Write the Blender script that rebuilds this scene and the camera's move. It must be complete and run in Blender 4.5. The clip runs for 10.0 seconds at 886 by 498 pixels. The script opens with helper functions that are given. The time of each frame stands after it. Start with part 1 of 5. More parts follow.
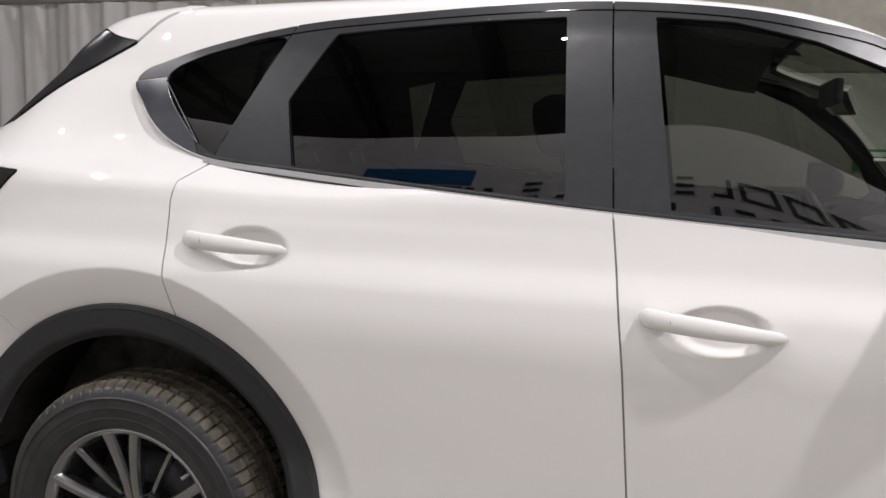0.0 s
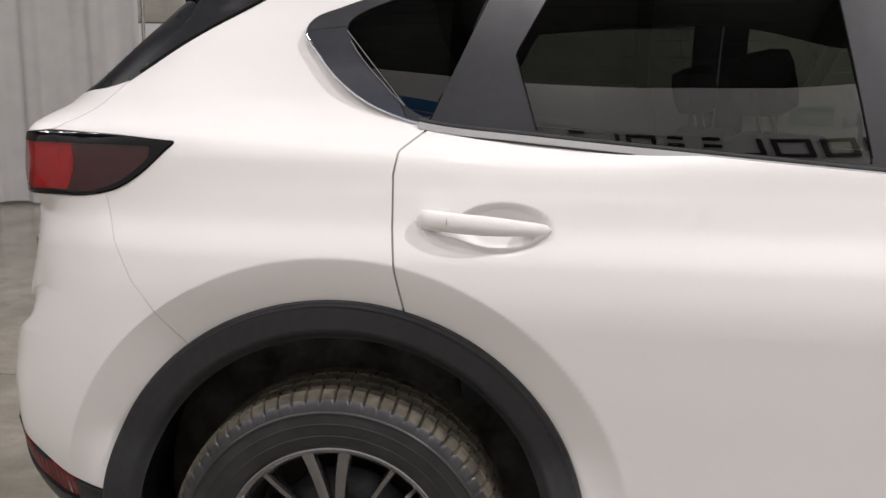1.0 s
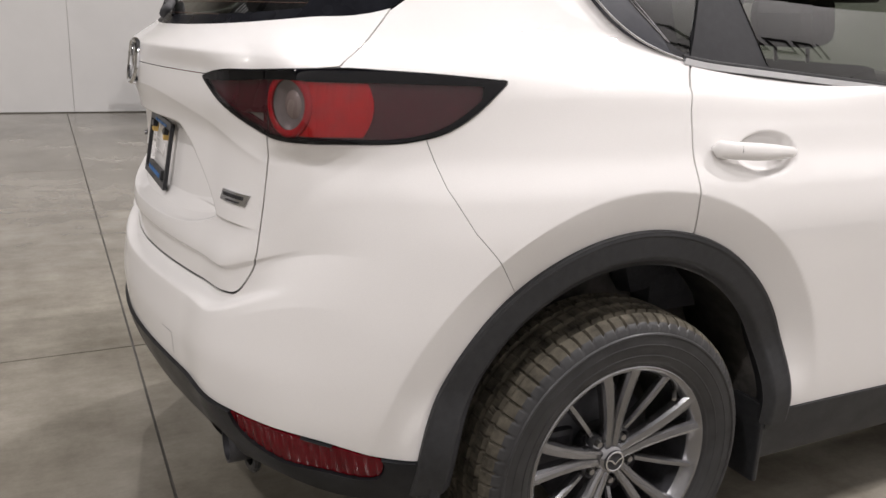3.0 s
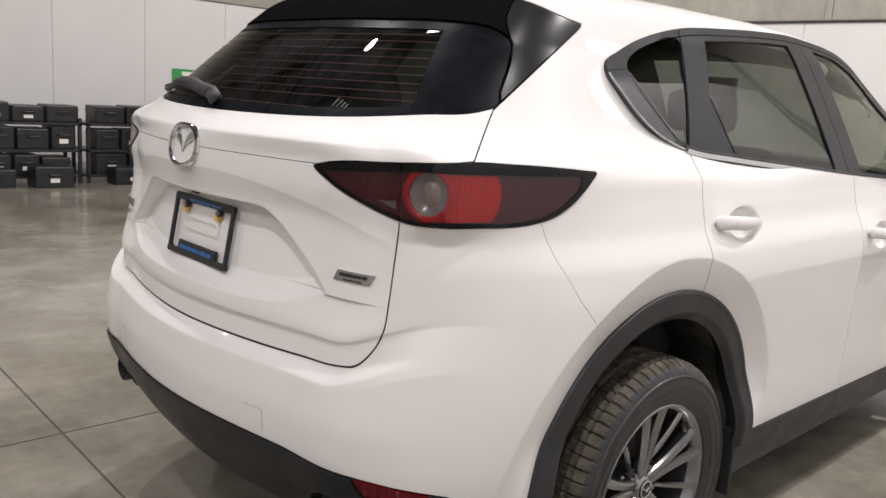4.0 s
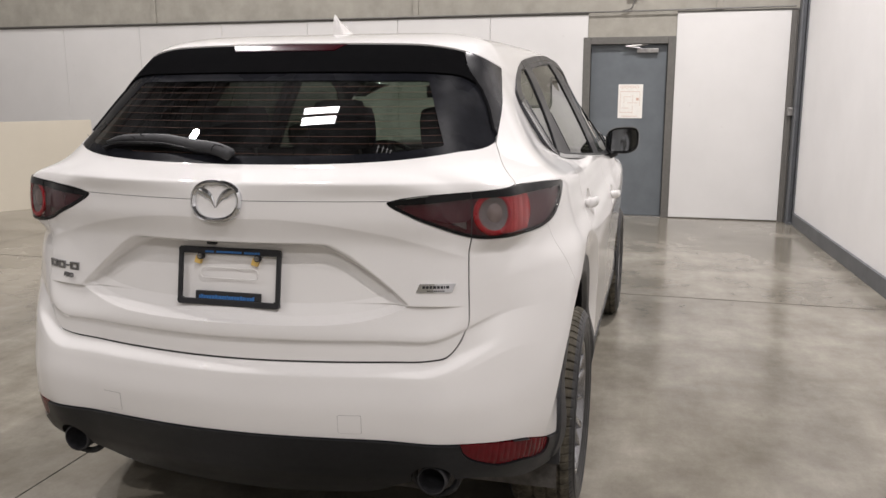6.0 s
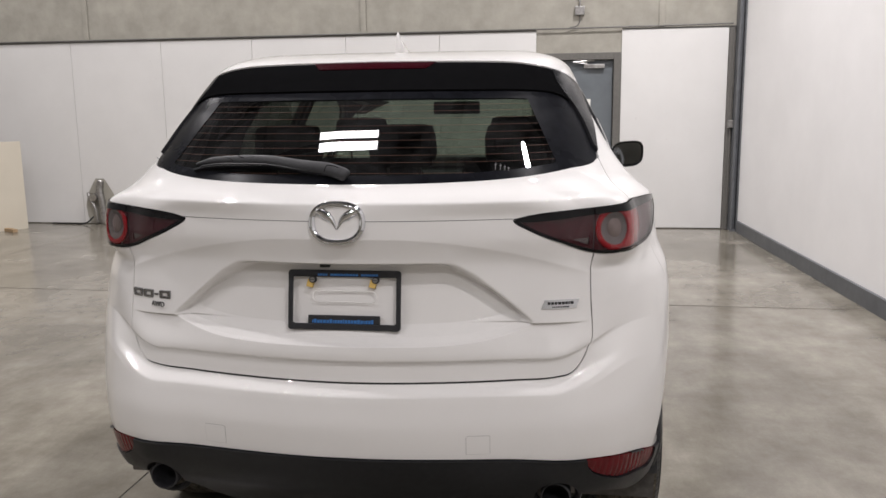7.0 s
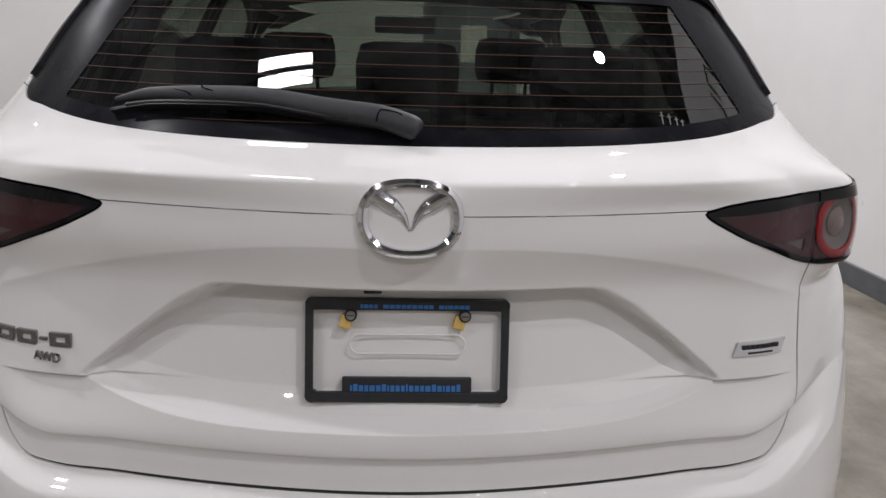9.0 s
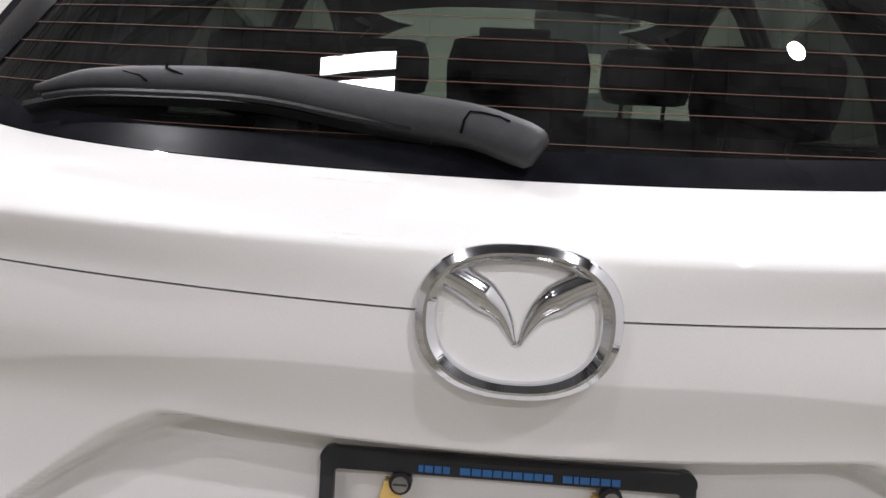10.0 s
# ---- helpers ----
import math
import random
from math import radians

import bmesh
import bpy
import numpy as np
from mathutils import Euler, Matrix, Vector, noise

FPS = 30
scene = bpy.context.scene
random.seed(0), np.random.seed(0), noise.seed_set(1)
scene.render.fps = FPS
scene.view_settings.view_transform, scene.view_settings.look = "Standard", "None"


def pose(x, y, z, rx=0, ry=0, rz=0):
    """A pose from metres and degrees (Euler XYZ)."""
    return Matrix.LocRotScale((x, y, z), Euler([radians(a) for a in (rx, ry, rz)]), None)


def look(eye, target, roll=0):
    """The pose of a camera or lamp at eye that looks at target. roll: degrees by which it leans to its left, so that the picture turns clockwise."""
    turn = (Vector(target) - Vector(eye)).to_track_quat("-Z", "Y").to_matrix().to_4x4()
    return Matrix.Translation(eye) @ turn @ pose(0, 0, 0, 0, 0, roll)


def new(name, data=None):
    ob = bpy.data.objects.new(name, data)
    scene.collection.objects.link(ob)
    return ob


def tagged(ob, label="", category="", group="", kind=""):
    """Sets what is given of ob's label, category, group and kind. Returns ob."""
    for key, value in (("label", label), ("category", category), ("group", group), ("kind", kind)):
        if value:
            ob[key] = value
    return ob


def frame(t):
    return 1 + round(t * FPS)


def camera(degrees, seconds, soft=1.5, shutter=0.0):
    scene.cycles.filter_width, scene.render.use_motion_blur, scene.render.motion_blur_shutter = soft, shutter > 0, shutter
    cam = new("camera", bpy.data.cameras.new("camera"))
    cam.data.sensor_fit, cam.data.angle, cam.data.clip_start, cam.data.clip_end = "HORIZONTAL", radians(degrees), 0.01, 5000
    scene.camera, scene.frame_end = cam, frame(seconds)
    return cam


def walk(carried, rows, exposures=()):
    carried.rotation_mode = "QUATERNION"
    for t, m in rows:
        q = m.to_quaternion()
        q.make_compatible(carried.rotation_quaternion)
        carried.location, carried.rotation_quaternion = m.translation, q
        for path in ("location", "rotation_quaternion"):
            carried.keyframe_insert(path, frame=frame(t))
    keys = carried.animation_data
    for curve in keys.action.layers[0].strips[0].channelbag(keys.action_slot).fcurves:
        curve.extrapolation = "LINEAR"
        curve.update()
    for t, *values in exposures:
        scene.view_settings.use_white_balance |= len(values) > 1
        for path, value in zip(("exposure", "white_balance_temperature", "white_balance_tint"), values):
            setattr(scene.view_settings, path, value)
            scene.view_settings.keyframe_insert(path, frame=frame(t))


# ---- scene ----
cam = camera(56.73, 10.0)
PATH = [
    (0, (1.231, -2.525, 1.290), (0.698, -0.613, 1.044), 1.72),
    (0.5, (0.754, -2.463, 1.293), (0.429, -0.511, 1.004), 1.25),
    (1, (0.334, -2.450, 1.279), (0.180, -0.485, 0.941), 1.11),
    (1.5, (0.026, -2.397, 1.278), (0.064, -0.445, 0.844), 0.90),
    (2, (-0.327, -2.366, 1.266), (0.062, -0.476, 0.742), 1.98),
    (2.5, (-0.718, -2.351, 1.274), (-0.038, -0.550, 0.735), 2.55),
    (3, (-1.139, -2.183, 1.305), (-0.256, -0.470, 0.772), 2.45),
    (3.2, (-1.269, -2.128, 1.328), (-0.323, -0.440, 0.821), 2.21),
    (4.3, (-2.052, -1.817, 1.380), (-0.541, -0.561, 1.006), 3.48),
    (4.5, (-2.191, -1.716, 1.426), (-0.599, -0.580, 1.007), 2.92),
    (5, (-2.478, -1.564, 1.421), (-0.726, -0.682, 1.032), 2.46),
    (5.2, (-2.593, -1.491, 1.469), (-0.792, -0.723, 1.061), 2.38),
    (6.3, (-2.895, -0.977, 1.467), (-0.975, -0.545, 1.109), -0.30),
    (6.5, (-2.932, -0.858, 1.464), (-1.001, -0.474, 1.112), 0.05),
    (7, (-2.941, -0.575, 1.477), (-0.991, -0.293, 1.135), -0.70),
    (7.5, (-2.752, -0.357, 1.468), (-0.787, -0.177, 1.144), -0.65),
    (8, (-2.476, -0.171, 1.471), (-0.506, -0.099, 1.138), 0.82),
    (8.5, (-2.279, -0.033, 1.437), (-0.312, -0.066, 1.077), 1.62),
    (9, (-2.019, 0.018, 1.434), (-0.087, -0.093, 0.930), 1.75),
    (9.5, (-1.726, 0.007, 1.383), (0.217, -0.030, 0.912), 0.78),
    (10, (-1.458, 0.018, 1.360), (0.490, 0.150, 0.925), 2.55),
]
walk(cam, [(t, look(eye, target, roll)) for t, eye, target, roll in PATH],
     [(0, -.22, 6300, 10), (.5, -.22, 6350, 10), (1, -.13, 6400, 10), (1.5, -.10, 6450, 10), (2, .0, 6450, 10), (2.5, .04, 6450, 10), (3.2, .06, 6450, 10), (4.5, .04, 6500, 10), (5, .0, 6500, 10), (6.5, -.08, 6400, 10), (7, -.12, 6350, 10), (7.5, -.22, 6300, 10), (8, -.36, 6200, 10), (8.5, -.33, 6150, 10), (9, -.32, 6150, 10), (9.5, -.17, 6150, 10), (10, .18, 6150, 10)])

# ---- world, lights, exposure ----
world = bpy.data.worlds.new("world")
scene.world = world
world.use_nodes = True
world.node_tree.nodes["Background"].inputs[0].default_value = (.9, .93, 1, 1)
world.node_tree.nodes["Background"].inputs[1].default_value = 0.0
scene.view_settings.exposure = 0.0
LAMP_Z = 6.0


# ---- materials ----
def shader(name):
    m = bpy.data.materials.new(name)
    m.use_nodes = True
    nt = m.node_tree
    return m, nt, nt.nodes["Principled BSDF"]


def put(nt, kind, **kw):
    n = nt.nodes.new(kind)
    for k, v in kw.items():
        n.inputs[k.replace("_", " ")].default_value = v
    return n


def noise_of(nt, scale, detail=5.0, rough=.6, stretch=None):
    n = put(nt, "ShaderNodeTexNoise", Scale=scale, Detail=detail, Roughness=rough)
    co = nt.nodes.new("ShaderNodeTexCoord")
    if stretch:
        mp = put(nt, "ShaderNodeMapping", Scale=stretch)
        nt.links.new(co.outputs["Object"], mp.inputs["Vector"])
        nt.links.new(mp.outputs[0], n.inputs["Vector"])
    else:
        nt.links.new(co.outputs["Object"], n.inputs["Vector"])
    return n.outputs["Fac"]


def ramp_of(nt, fac, stops):
    r = nt.nodes.new("ShaderNodeValToRGB")
    e = r.color_ramp.elements
    while len(e) < len(stops):
        e.new(.5)
    for k, (p, c) in zip(e, stops):
        k.position, k.color = p, (*c, 1) if len(c) == 3 else c
    nt.links.new(fac, r.inputs[0])
    return r.outputs[0]


def bump_to(nt, bsdf, fac, strength, dist):
    b = put(nt, "ShaderNodeBump", Strength=strength, Distance=dist)
    nt.links.new(fac, b.inputs["Height"])
    nt.links.new(b.outputs[0], bsdf.inputs["Normal"])


def plain(name, col, rough=.5, metal=0.0, coat=0.0, var=.08, scale=30, bump=0.0, spec=.5):
    """A surface with slight mottling of its colour and roughness at two scales."""
    m, nt, b = shader(name)
    f = noise_of(nt, scale, 6)
    lo, hi = tuple(c * (1 - var) for c in col), tuple(min(1, c * (1 + var)) for c in col)
    nt.links.new(ramp_of(nt, f, [(.3, lo), (.7, hi)]), b.inputs["Base Color"])
    g = noise_of(nt, scale * .17, 3)
    nt.links.new(ramp_of(nt, g, [(.3, (max(rough - .06, .02),) * 3), (.7, (min(rough + .06, 1),) * 3)]), b.inputs["Roughness"])
    b.inputs["Metallic"].default_value = metal
    b.inputs["Coat Weight"].default_value = coat
    b.inputs["Coat Roughness"].default_value = .03
    b.inputs["Specular IOR Level"].default_value = spec
    if bump:
        bump_to(nt, b, noise_of(nt, scale * 6, 4), .5, bump)
    return m


def paint_white():
    m, nt, b = shader("pearl_white_paint")
    f = noise_of(nt, 900, 2)
    nt.links.new(ramp_of(nt, f, [(.3, (.755, .74, .725)), (.7, (.795, .78, .765))]), b.inputs["Base Color"])
    b.inputs["Roughness"].default_value = .55
    b.inputs["Specular IOR Level"].default_value = .15
    b.inputs["Coat Weight"].default_value = .9
    b.inputs["Coat Roughness"].default_value = .02
    return m


def glass(name, tint, ior=1.6, rough=0.0, dust=0.0):
    m = bpy.data.materials.new(name)
    m.use_nodes = True
    nt = m.node_tree
    nt.nodes.remove(nt.nodes["Principled BSDF"])
    tr = put(nt, "ShaderNodeBsdfTransparent", Color=(*tint, 1))
    gl = put(nt, "ShaderNodeBsdfGlossy", Roughness=rough)
    r0 = ((ior - 1) / (ior + 1)) ** 2
    fr = put(nt, "ShaderNodeLayerWeight", Blend=.5)
    pw = nt.nodes.new("ShaderNodeMath")
    pw.operation, pw.inputs[1].default_value = "POWER", 5.0
    ma = nt.nodes.new("ShaderNodeMath")
    ma.operation, ma.inputs[1].default_value, ma.inputs[2].default_value = "MULTIPLY_ADD", 1 - r0, r0
    nt.links.new(fr.outputs["Facing"], pw.inputs[0])
    nt.links.new(pw.outputs[0], ma.inputs[0])
    mx = nt.nodes.new("ShaderNodeMixShader")
    nt.links.new(ma.outputs[0], mx.inputs[0])
    nt.links.new(tr.outputs[0], mx.inputs[1])
    nt.links.new(gl.outputs[0], mx.inputs[2])
    last = mx.outputs[0]
    if dust:
        df = put(nt, "ShaderNodeBsdfDiffuse", Color=(.6, .6, .62, 1))
        m2 = nt.nodes.new("ShaderNodeMixShader")
        k = ramp_of(nt, noise_of(nt, 3, 8, .75), [(.42, (0, 0, 0)), (.85, (dust, dust, dust))])
        nt.links.new(k, m2.inputs[0])
        nt.links.new(last, m2.inputs[1])
        nt.links.new(df.outputs[0], m2.inputs[2])
        last = m2.outputs[0]
    nt.links.new(last, nt.nodes["Material Output"].inputs[0])
    return m


def glow(name, col, strength):
    m = bpy.data.materials.new(name)
    m.use_nodes = True
    nt = m.node_tree
    b = nt.nodes["Principled BSDF"]
    b.inputs["Base Color"].default_value = (*col, 1)
    b.inputs["Emission Color"].default_value = (*col, 1)
    b.inputs["Emission Strength"].default_value = strength
    return m


def concrete_floor():
    m, nt, b = shader("polished_concrete")

    def mix(a, c, k):
        n = nt.nodes.new("ShaderNodeMixRGB")
        n.blend_type, n.inputs[0].default_value = "MULTIPLY", k
        nt.links.new(a, n.inputs[1]), nt.links.new(c, n.inputs[2])
        return n.outputs[0]

    big, mid, fine = noise_of(nt, .6, 8, .62), noise_of(nt, 2.4, 12, .68), noise_of(nt, 70, 6, .7)
    smear = noise_of(nt, 2.6, 12, .70, (1, .4, 1))
    cross = noise_of(nt, 7, 10, .75, (.35, 1, 1))
    c = ramp_of(nt, big, [(.30, (.145, .132, .108)), (.5, (.232, .215, .184)), (.70, (.318, .299, .262))])
    c = mix(c, ramp_of(nt, mid, [(.25, (.62, .60, .56)), (.75, (1.16, 1.16, 1.14))]), .85)
    c = mix(c, ramp_of(nt, smear, [(.3, (.80, .79, .77)), (.7, (1.1, 1.1, 1.1))]), .7)
    c = mix(c, ramp_of(nt, cross, [(.3, (.74, .73, .70)), (.7, (1.1, 1.1, 1.1))]), .7)
    c = mix(c, ramp_of(nt, fine, [(.2, (.82, .82, .82)), (.8, (1.08, 1.08, 1.08))]), .6)
    spots = noise_of(nt, 7, 3, .5)
    c = mix(c, ramp_of(nt, spots, [(.20, (.45, .43, .40)), (.27, (1, 1, 1))]), .7)
    nt.links.new(c, b.inputs["Base Color"])
    nt.links.new(ramp_of(nt, smear, [(.25, (.11, .11, .11)), (.75, (.26, .26, .26))]), b.inputs["Roughness"])
    b.inputs["Specular IOR Level"].default_value = .6
    bump_to(nt, b, fine, .10, .0015)
    return m


def board_white(name, col=(.64, .63, .615)):
    m, nt, b = shader(name)
    f, g = noise_of(nt, 1.6, 5), noise_of(nt, 14, 8, .75)
    c1 = ramp_of(nt, f, [(.3, tuple(c * .94 for c in col)), (.7, col)])
    sc = ramp_of(nt, g, [(.27, (.6, .58, .55)), (.34, (1, 1, 1))])
    mul = nt.nodes.new("ShaderNodeMixRGB")
    mul.blend_type, mul.inputs[0].default_value = "MULTIPLY", .5
    nt.links.new(c1, mul.inputs[1]), nt.links.new(sc, mul.inputs[2])
    nt.links.new(mul.outputs[0], b.inputs["Base Color"])
    b.inputs["Roughness"].default_value = .55
    return m


WHITE = paint_white()
BLACK_PLASTIC = plain("black_textured_plastic", (.025, .0256, .0275), .45, var=.2, scale=60, bump=.0006, spec=.35)
BLACK_SATIN = plain("satin_black_film", (.034, .0345, .037), .34, var=.1, scale=40, bump=.0002, spec=.18)
TRIM_GLOSS = plain("gloss_slate_trim", (.040, .042, .050), .16, var=.1, spec=.55)
WING_BLACK = plain("wing_black", (.019, .019, .021), .24, var=.1, spec=.10)
FRIT = plain("printed_glass_border", (.008, .0085, .011), .28, var=.3, spec=.03)
# near black and without specular: the shade under the spoiler lip is in the colour
SPOILER_SHADE_BLACK = plain("spoiler_shade_black", (.006, .006, .0065), .5, var=.1, spec=0.0)
BLACK_GLOSS = plain("gloss_black", (.003, .003, .004), .05, spec=.3)
BUMPER_BLACK = plain("dark_bumper_plastic", (.013, .0134, .015), .36, var=.2, scale=60, bump=.0004, spec=.25)
BRAKE_RED = plain("deep_red_lens", (.028, .001, .004), .18, var=.1, spec=.15)
WIPER_GREY = plain("matt_wiper_plastic", (.030, .030, .032), .58, var=.15, scale=80, bump=.0004, spec=.3)
RUBBER = plain("tyre_rubber", (.030, .030, .031), .42, var=.35, scale=18, bump=.0005, spec=.45)
TREAD = plain("dusty_tread_rubber", (.082, .073, .056), .85, var=.65, scale=22, bump=.0012, spec=.2)
CHROME = plain("chrome", (.72, .73, .75), .11, metal=1, var=.03)
RIM = plain("gunmetal_alloy", (.28, .28, .29), .22, metal=.9, coat=.5, var=.1)
DARK_METAL = plain("dark_metal", (.06, .06, .065), .5, metal=.7, var=.3)
STEEL = plain("bare_steel", (.35, .34, .33), .38, metal=.9, var=.25)
LINER = plain("wheel_well_liner", (.085, .079, .073), .85, var=.6, scale=12, bump=.003, spec=.12)
LAMP_RED = plain("dark_red_lens", (.045, .003, .008), .30, var=.15, scale=50, spec=.3)
LAMP_BRIGHT = plain("bright_red_lens", (.34, .004, .006), .16, var=.22, scale=45, spec=.25)
LAMP_RING = plain("red_ring_lens", (.27, .004, .010), .16, var=.12, scale=60, spec=.35)
LAMP_COVER = glass("clear_lamp_cover", (.93, .88, .89), 1.55)
GAP_GREY = plain("grey_gap_tone", (.36, .35, .34), .6, var=.1)
LAMP_CENTRE = plain("pale_grey_lens", (.19, .165, .15), .25, var=.12, spec=.5)
LAMP_CLEAR = plain("grey_lens", (.13, .122, .118), .2, var=.15, spec=.5)
REFLECTOR = plain("red_reflector_plastic", (.10, .002, .006), .09, var=.2, scale=25, spec=.3)
PRIVACY = glass("privacy_glass", (.160, .170, .150), 1.66)
FRONT_GLASS = glass("front_door_glass", (.29, .305, .27), 1.65)
REAR_GLASS = glass("rear_window_glass", (.14, .165, .14), 1.7, dust=.045)
SCREEN_GLASS = glass("windscreen_glass", (.76, .82, .74), 1.45)
SEAT = plain("black_seat_cloth", (.025, .025, .028), .85, var=.25, scale=80, bump=.001)
TRIM_GREY = plain("light_grey_headliner", (.16, .16, .15), .9, var=.08)
FLOOR = concrete_floor()
JOINT = plain("dirty_joint_filler", (.055, .050, .043), .8, var=.3, scale=9)
CONCRETE = plain("concrete_wall", (.30, .285, .245), .85, var=.14, scale=5, bump=.002)
BOARD = board_white("white_wall_board")
WALL_WHITE = board_white("white_painted_wall", (.87, .86, .855))
BEIGE = board_white("cream_board", (.62, .57, .47))
GREY_PAINT = plain("grey_painted_steel", (.10, .105, .112), .5, var=.15, scale=12, bump=.0006)
DOOR_GREY = plain("blue_grey_door_paint", (.118, .132, .143), .45, var=.10, scale=5)
FRAME_GREY = plain("dark_frame_paint", (.115, .11, .10), .5, var=.12)
CURTAIN = plain("white_curtain_cloth", (.42, .41, .40), .9, var=.06, scale=4)
PAPER = plain("printed_paper", (.75, .73, .68), .7, var=.05, scale=40)
INK = plain("faded_orange_ink", (.55, .38, .30), .7)
CEILING_MAT = plain("grey_roof_deck", (.30, .305, .33), .8, var=.2, scale=2)
BEAM = plain("dark_roof_steel", (.06, .062, .07), .6, var=.15)
LIGHT_PANEL = glow("lit_panel", (1, .97, .93), 22.0)
LIGHT_ROUND = glow("lit_round_lamp", (1, .97, .94), 90.0)
GREEN = plain("green_banner_vinyl", (.03, .28, .07), .5, var=.06)
BLACK_CASE = plain("black_case_plastic", (.012, .012, .013), .4, var=.3, scale=20, bump=.001)
RED_PAINT = plain("red_paint", (.17, .010, .010), .35, coat=.5)
YELLOW = plain("yellow_tape", (.62, .42, .12), .6)
BLUE = plain("blue_print", (.02, .16, .42), .4)
BLUE_INK = plain("light_blue_letters", (.035, .15, .40), .5)
BLACK_INK = plain("black_vinyl_letters", (.012, .012, .014), .4)
CARD = plain("cardboard", (.33, .23, .13), .8)


# ---- mesh helpers ----
def link(name, verts, faces, mat, parent=None, label="", normals=None, smooth=True):
    me = bpy.data.meshes.new(name)
    me.from_pydata([tuple(v) for v in verts], [], [tuple(f) for f in faces])
    me.materials.append(mat)
    if smooth:
        me.polygons.foreach_set("use_smooth", [True] * len(me.polygons))
    if normals is not None:
        me.normals_split_custom_set_from_vertices([tuple(n) for n in normals])
    ob = new(name, me)
    ob.parent = parent
    if label:
        ob["label"] = label
    return ob


def part(name, bm, mat, parent=None, label="", smooth=False):
    me = bpy.data.meshes.new(name)
    bm.to_mesh(me)
    bm.free()
    me.materials.append(mat)
    if smooth:
        me.polygons.foreach_set("use_smooth", [True] * len(me.polygons))
    ob = new(name, me)
    ob.parent = parent
    if label:
        ob["label"] = label
    return ob


def box_bm(lo, hi, bevel=0.0, bm=None, m=None):
    """A box from corner to corner with rounded edges, added to bm."""
    bm = bm or bmesh.new()
    c = [(a + b) / 2 for a, b in zip(lo, hi)]
    s = [abs(b - a) for a, b in zip(lo, hi)]
    t = Matrix.Translation(c) @ Matrix.Diagonal((*s, 1))
    if m is not None:
        t = m @ t
    got = bmesh.ops.create_cube(bm, size=1, matrix=t)
    if bevel:
        es = list({e for v in got["verts"] for e in v.link_edges})
        bmesh.ops.bevel(bm, geom=es, offset=min(bevel, min(s) * .45), segments=2, profile=.6, affect="EDGES")
    return bm


def rod_bm(a, b, r, n=16, bm=None, r2=None):
    bm = bm or bmesh.new()
    a, b = Vector(a), Vector(b)
    d = b - a
    m = Matrix.Translation((a + b) / 2) @ d.to_track_quat("Z", "Y").to_matrix().to_4x4()
    bmesh.ops.create_cone(bm, cap_ends=True, segments=n, radius1=r, radius2=r if r2 is None else r2, depth=d.length, matrix=m)
    return bm


def sweep_bm(points, section, closed=False, bm=None, up=(0, 0, 1), scale=None):
    """A section (list of 2d points) carried along a line of points."""
    bm = bm or bmesh.new()
    pts = [Vector(p) for p in points]
    rings = []
    for i, p in enumerate(pts):
        a = pts[i - 1] if (i or closed) else p
        b = pts[(i + 1) % len(pts)] if (i < len(pts) - 1 or closed) else p
        d = (b - a).normalized()
        side = d.cross(Vector(up)).normalized()
        top = side.cross(d)
        k = scale[i] if scale else 1
        rings.append([bm.verts.new(p + side * u * k + top * v * k) for u, v in section])
    n = len(section)
    for i in range(len(rings) - (0 if closed else 1)):
        r, s = rings[i], rings[(i + 1) % len(rings)]
        for j in range(n):
            bm.faces.new((r[j], r[(j + 1) % n], s[(j + 1) % n], s[j]))
    if not closed:
        bm.faces.new(rings[0][::-1]), bm.faces.new(rings[-1])
    bmesh.ops.recalc_face_normals(bm, faces=bm.faces)
    return bm


def round_section(r, n=10, rx=None):
    return [((rx or r) * math.cos(2 * math.pi * i / n), r * math.sin(2 * math.pi * i / n)) for i in range(n)]


def lathe(profile, n, axis_y=True):
    """Verts and faces of a profile of (radius, y) turned round the y axis."""
    v, f = [], []
    for i in range(n):
        a = 2 * math.pi * i / n
        for r, y in profile:
            v.append((r * math.cos(a), y, r * math.sin(a)))
    k = len(profile)
    for i in range(n):
        for j in range(k - 1):
            a, b = i * k + j, ((i + 1) % n) * k + j
            f.append((a, a + 1, b + 1, b))
    return v, f


def empty(name, label, category, at=(0, 0, 0), group="", kind=""):
    ob = new(name)
    ob.location = at
    ob.empty_display_size = .1
    return tagged(ob, label, category, group, kind)
DARK_CHROME = plain("dark_chrome", (.30, .30, .31), .15, metal=1, var=.05)

# ---- hall: floor, walls, ceiling ----
X_FAR, Y_LEFT, X_BACK, Z_TOP = 7.12, 9.3, -11.0, 6.6
JX, JY = [-11.0, -8.98, -4.92, -.86, 3.20, 7.26, 8.2], [-8.0, -2.96, 1.10, 5.16, 9.22, 10.2]


def setting(ob, label, category):
    return tagged(ob, label, category, kind="structure")


floor = setting(part("floor", box_bm((-11.4, -8.2, -.30), (8.4, 10.4, -.003)), JOINT), "polished grey concrete floor with sawn joints and stains", "floor")



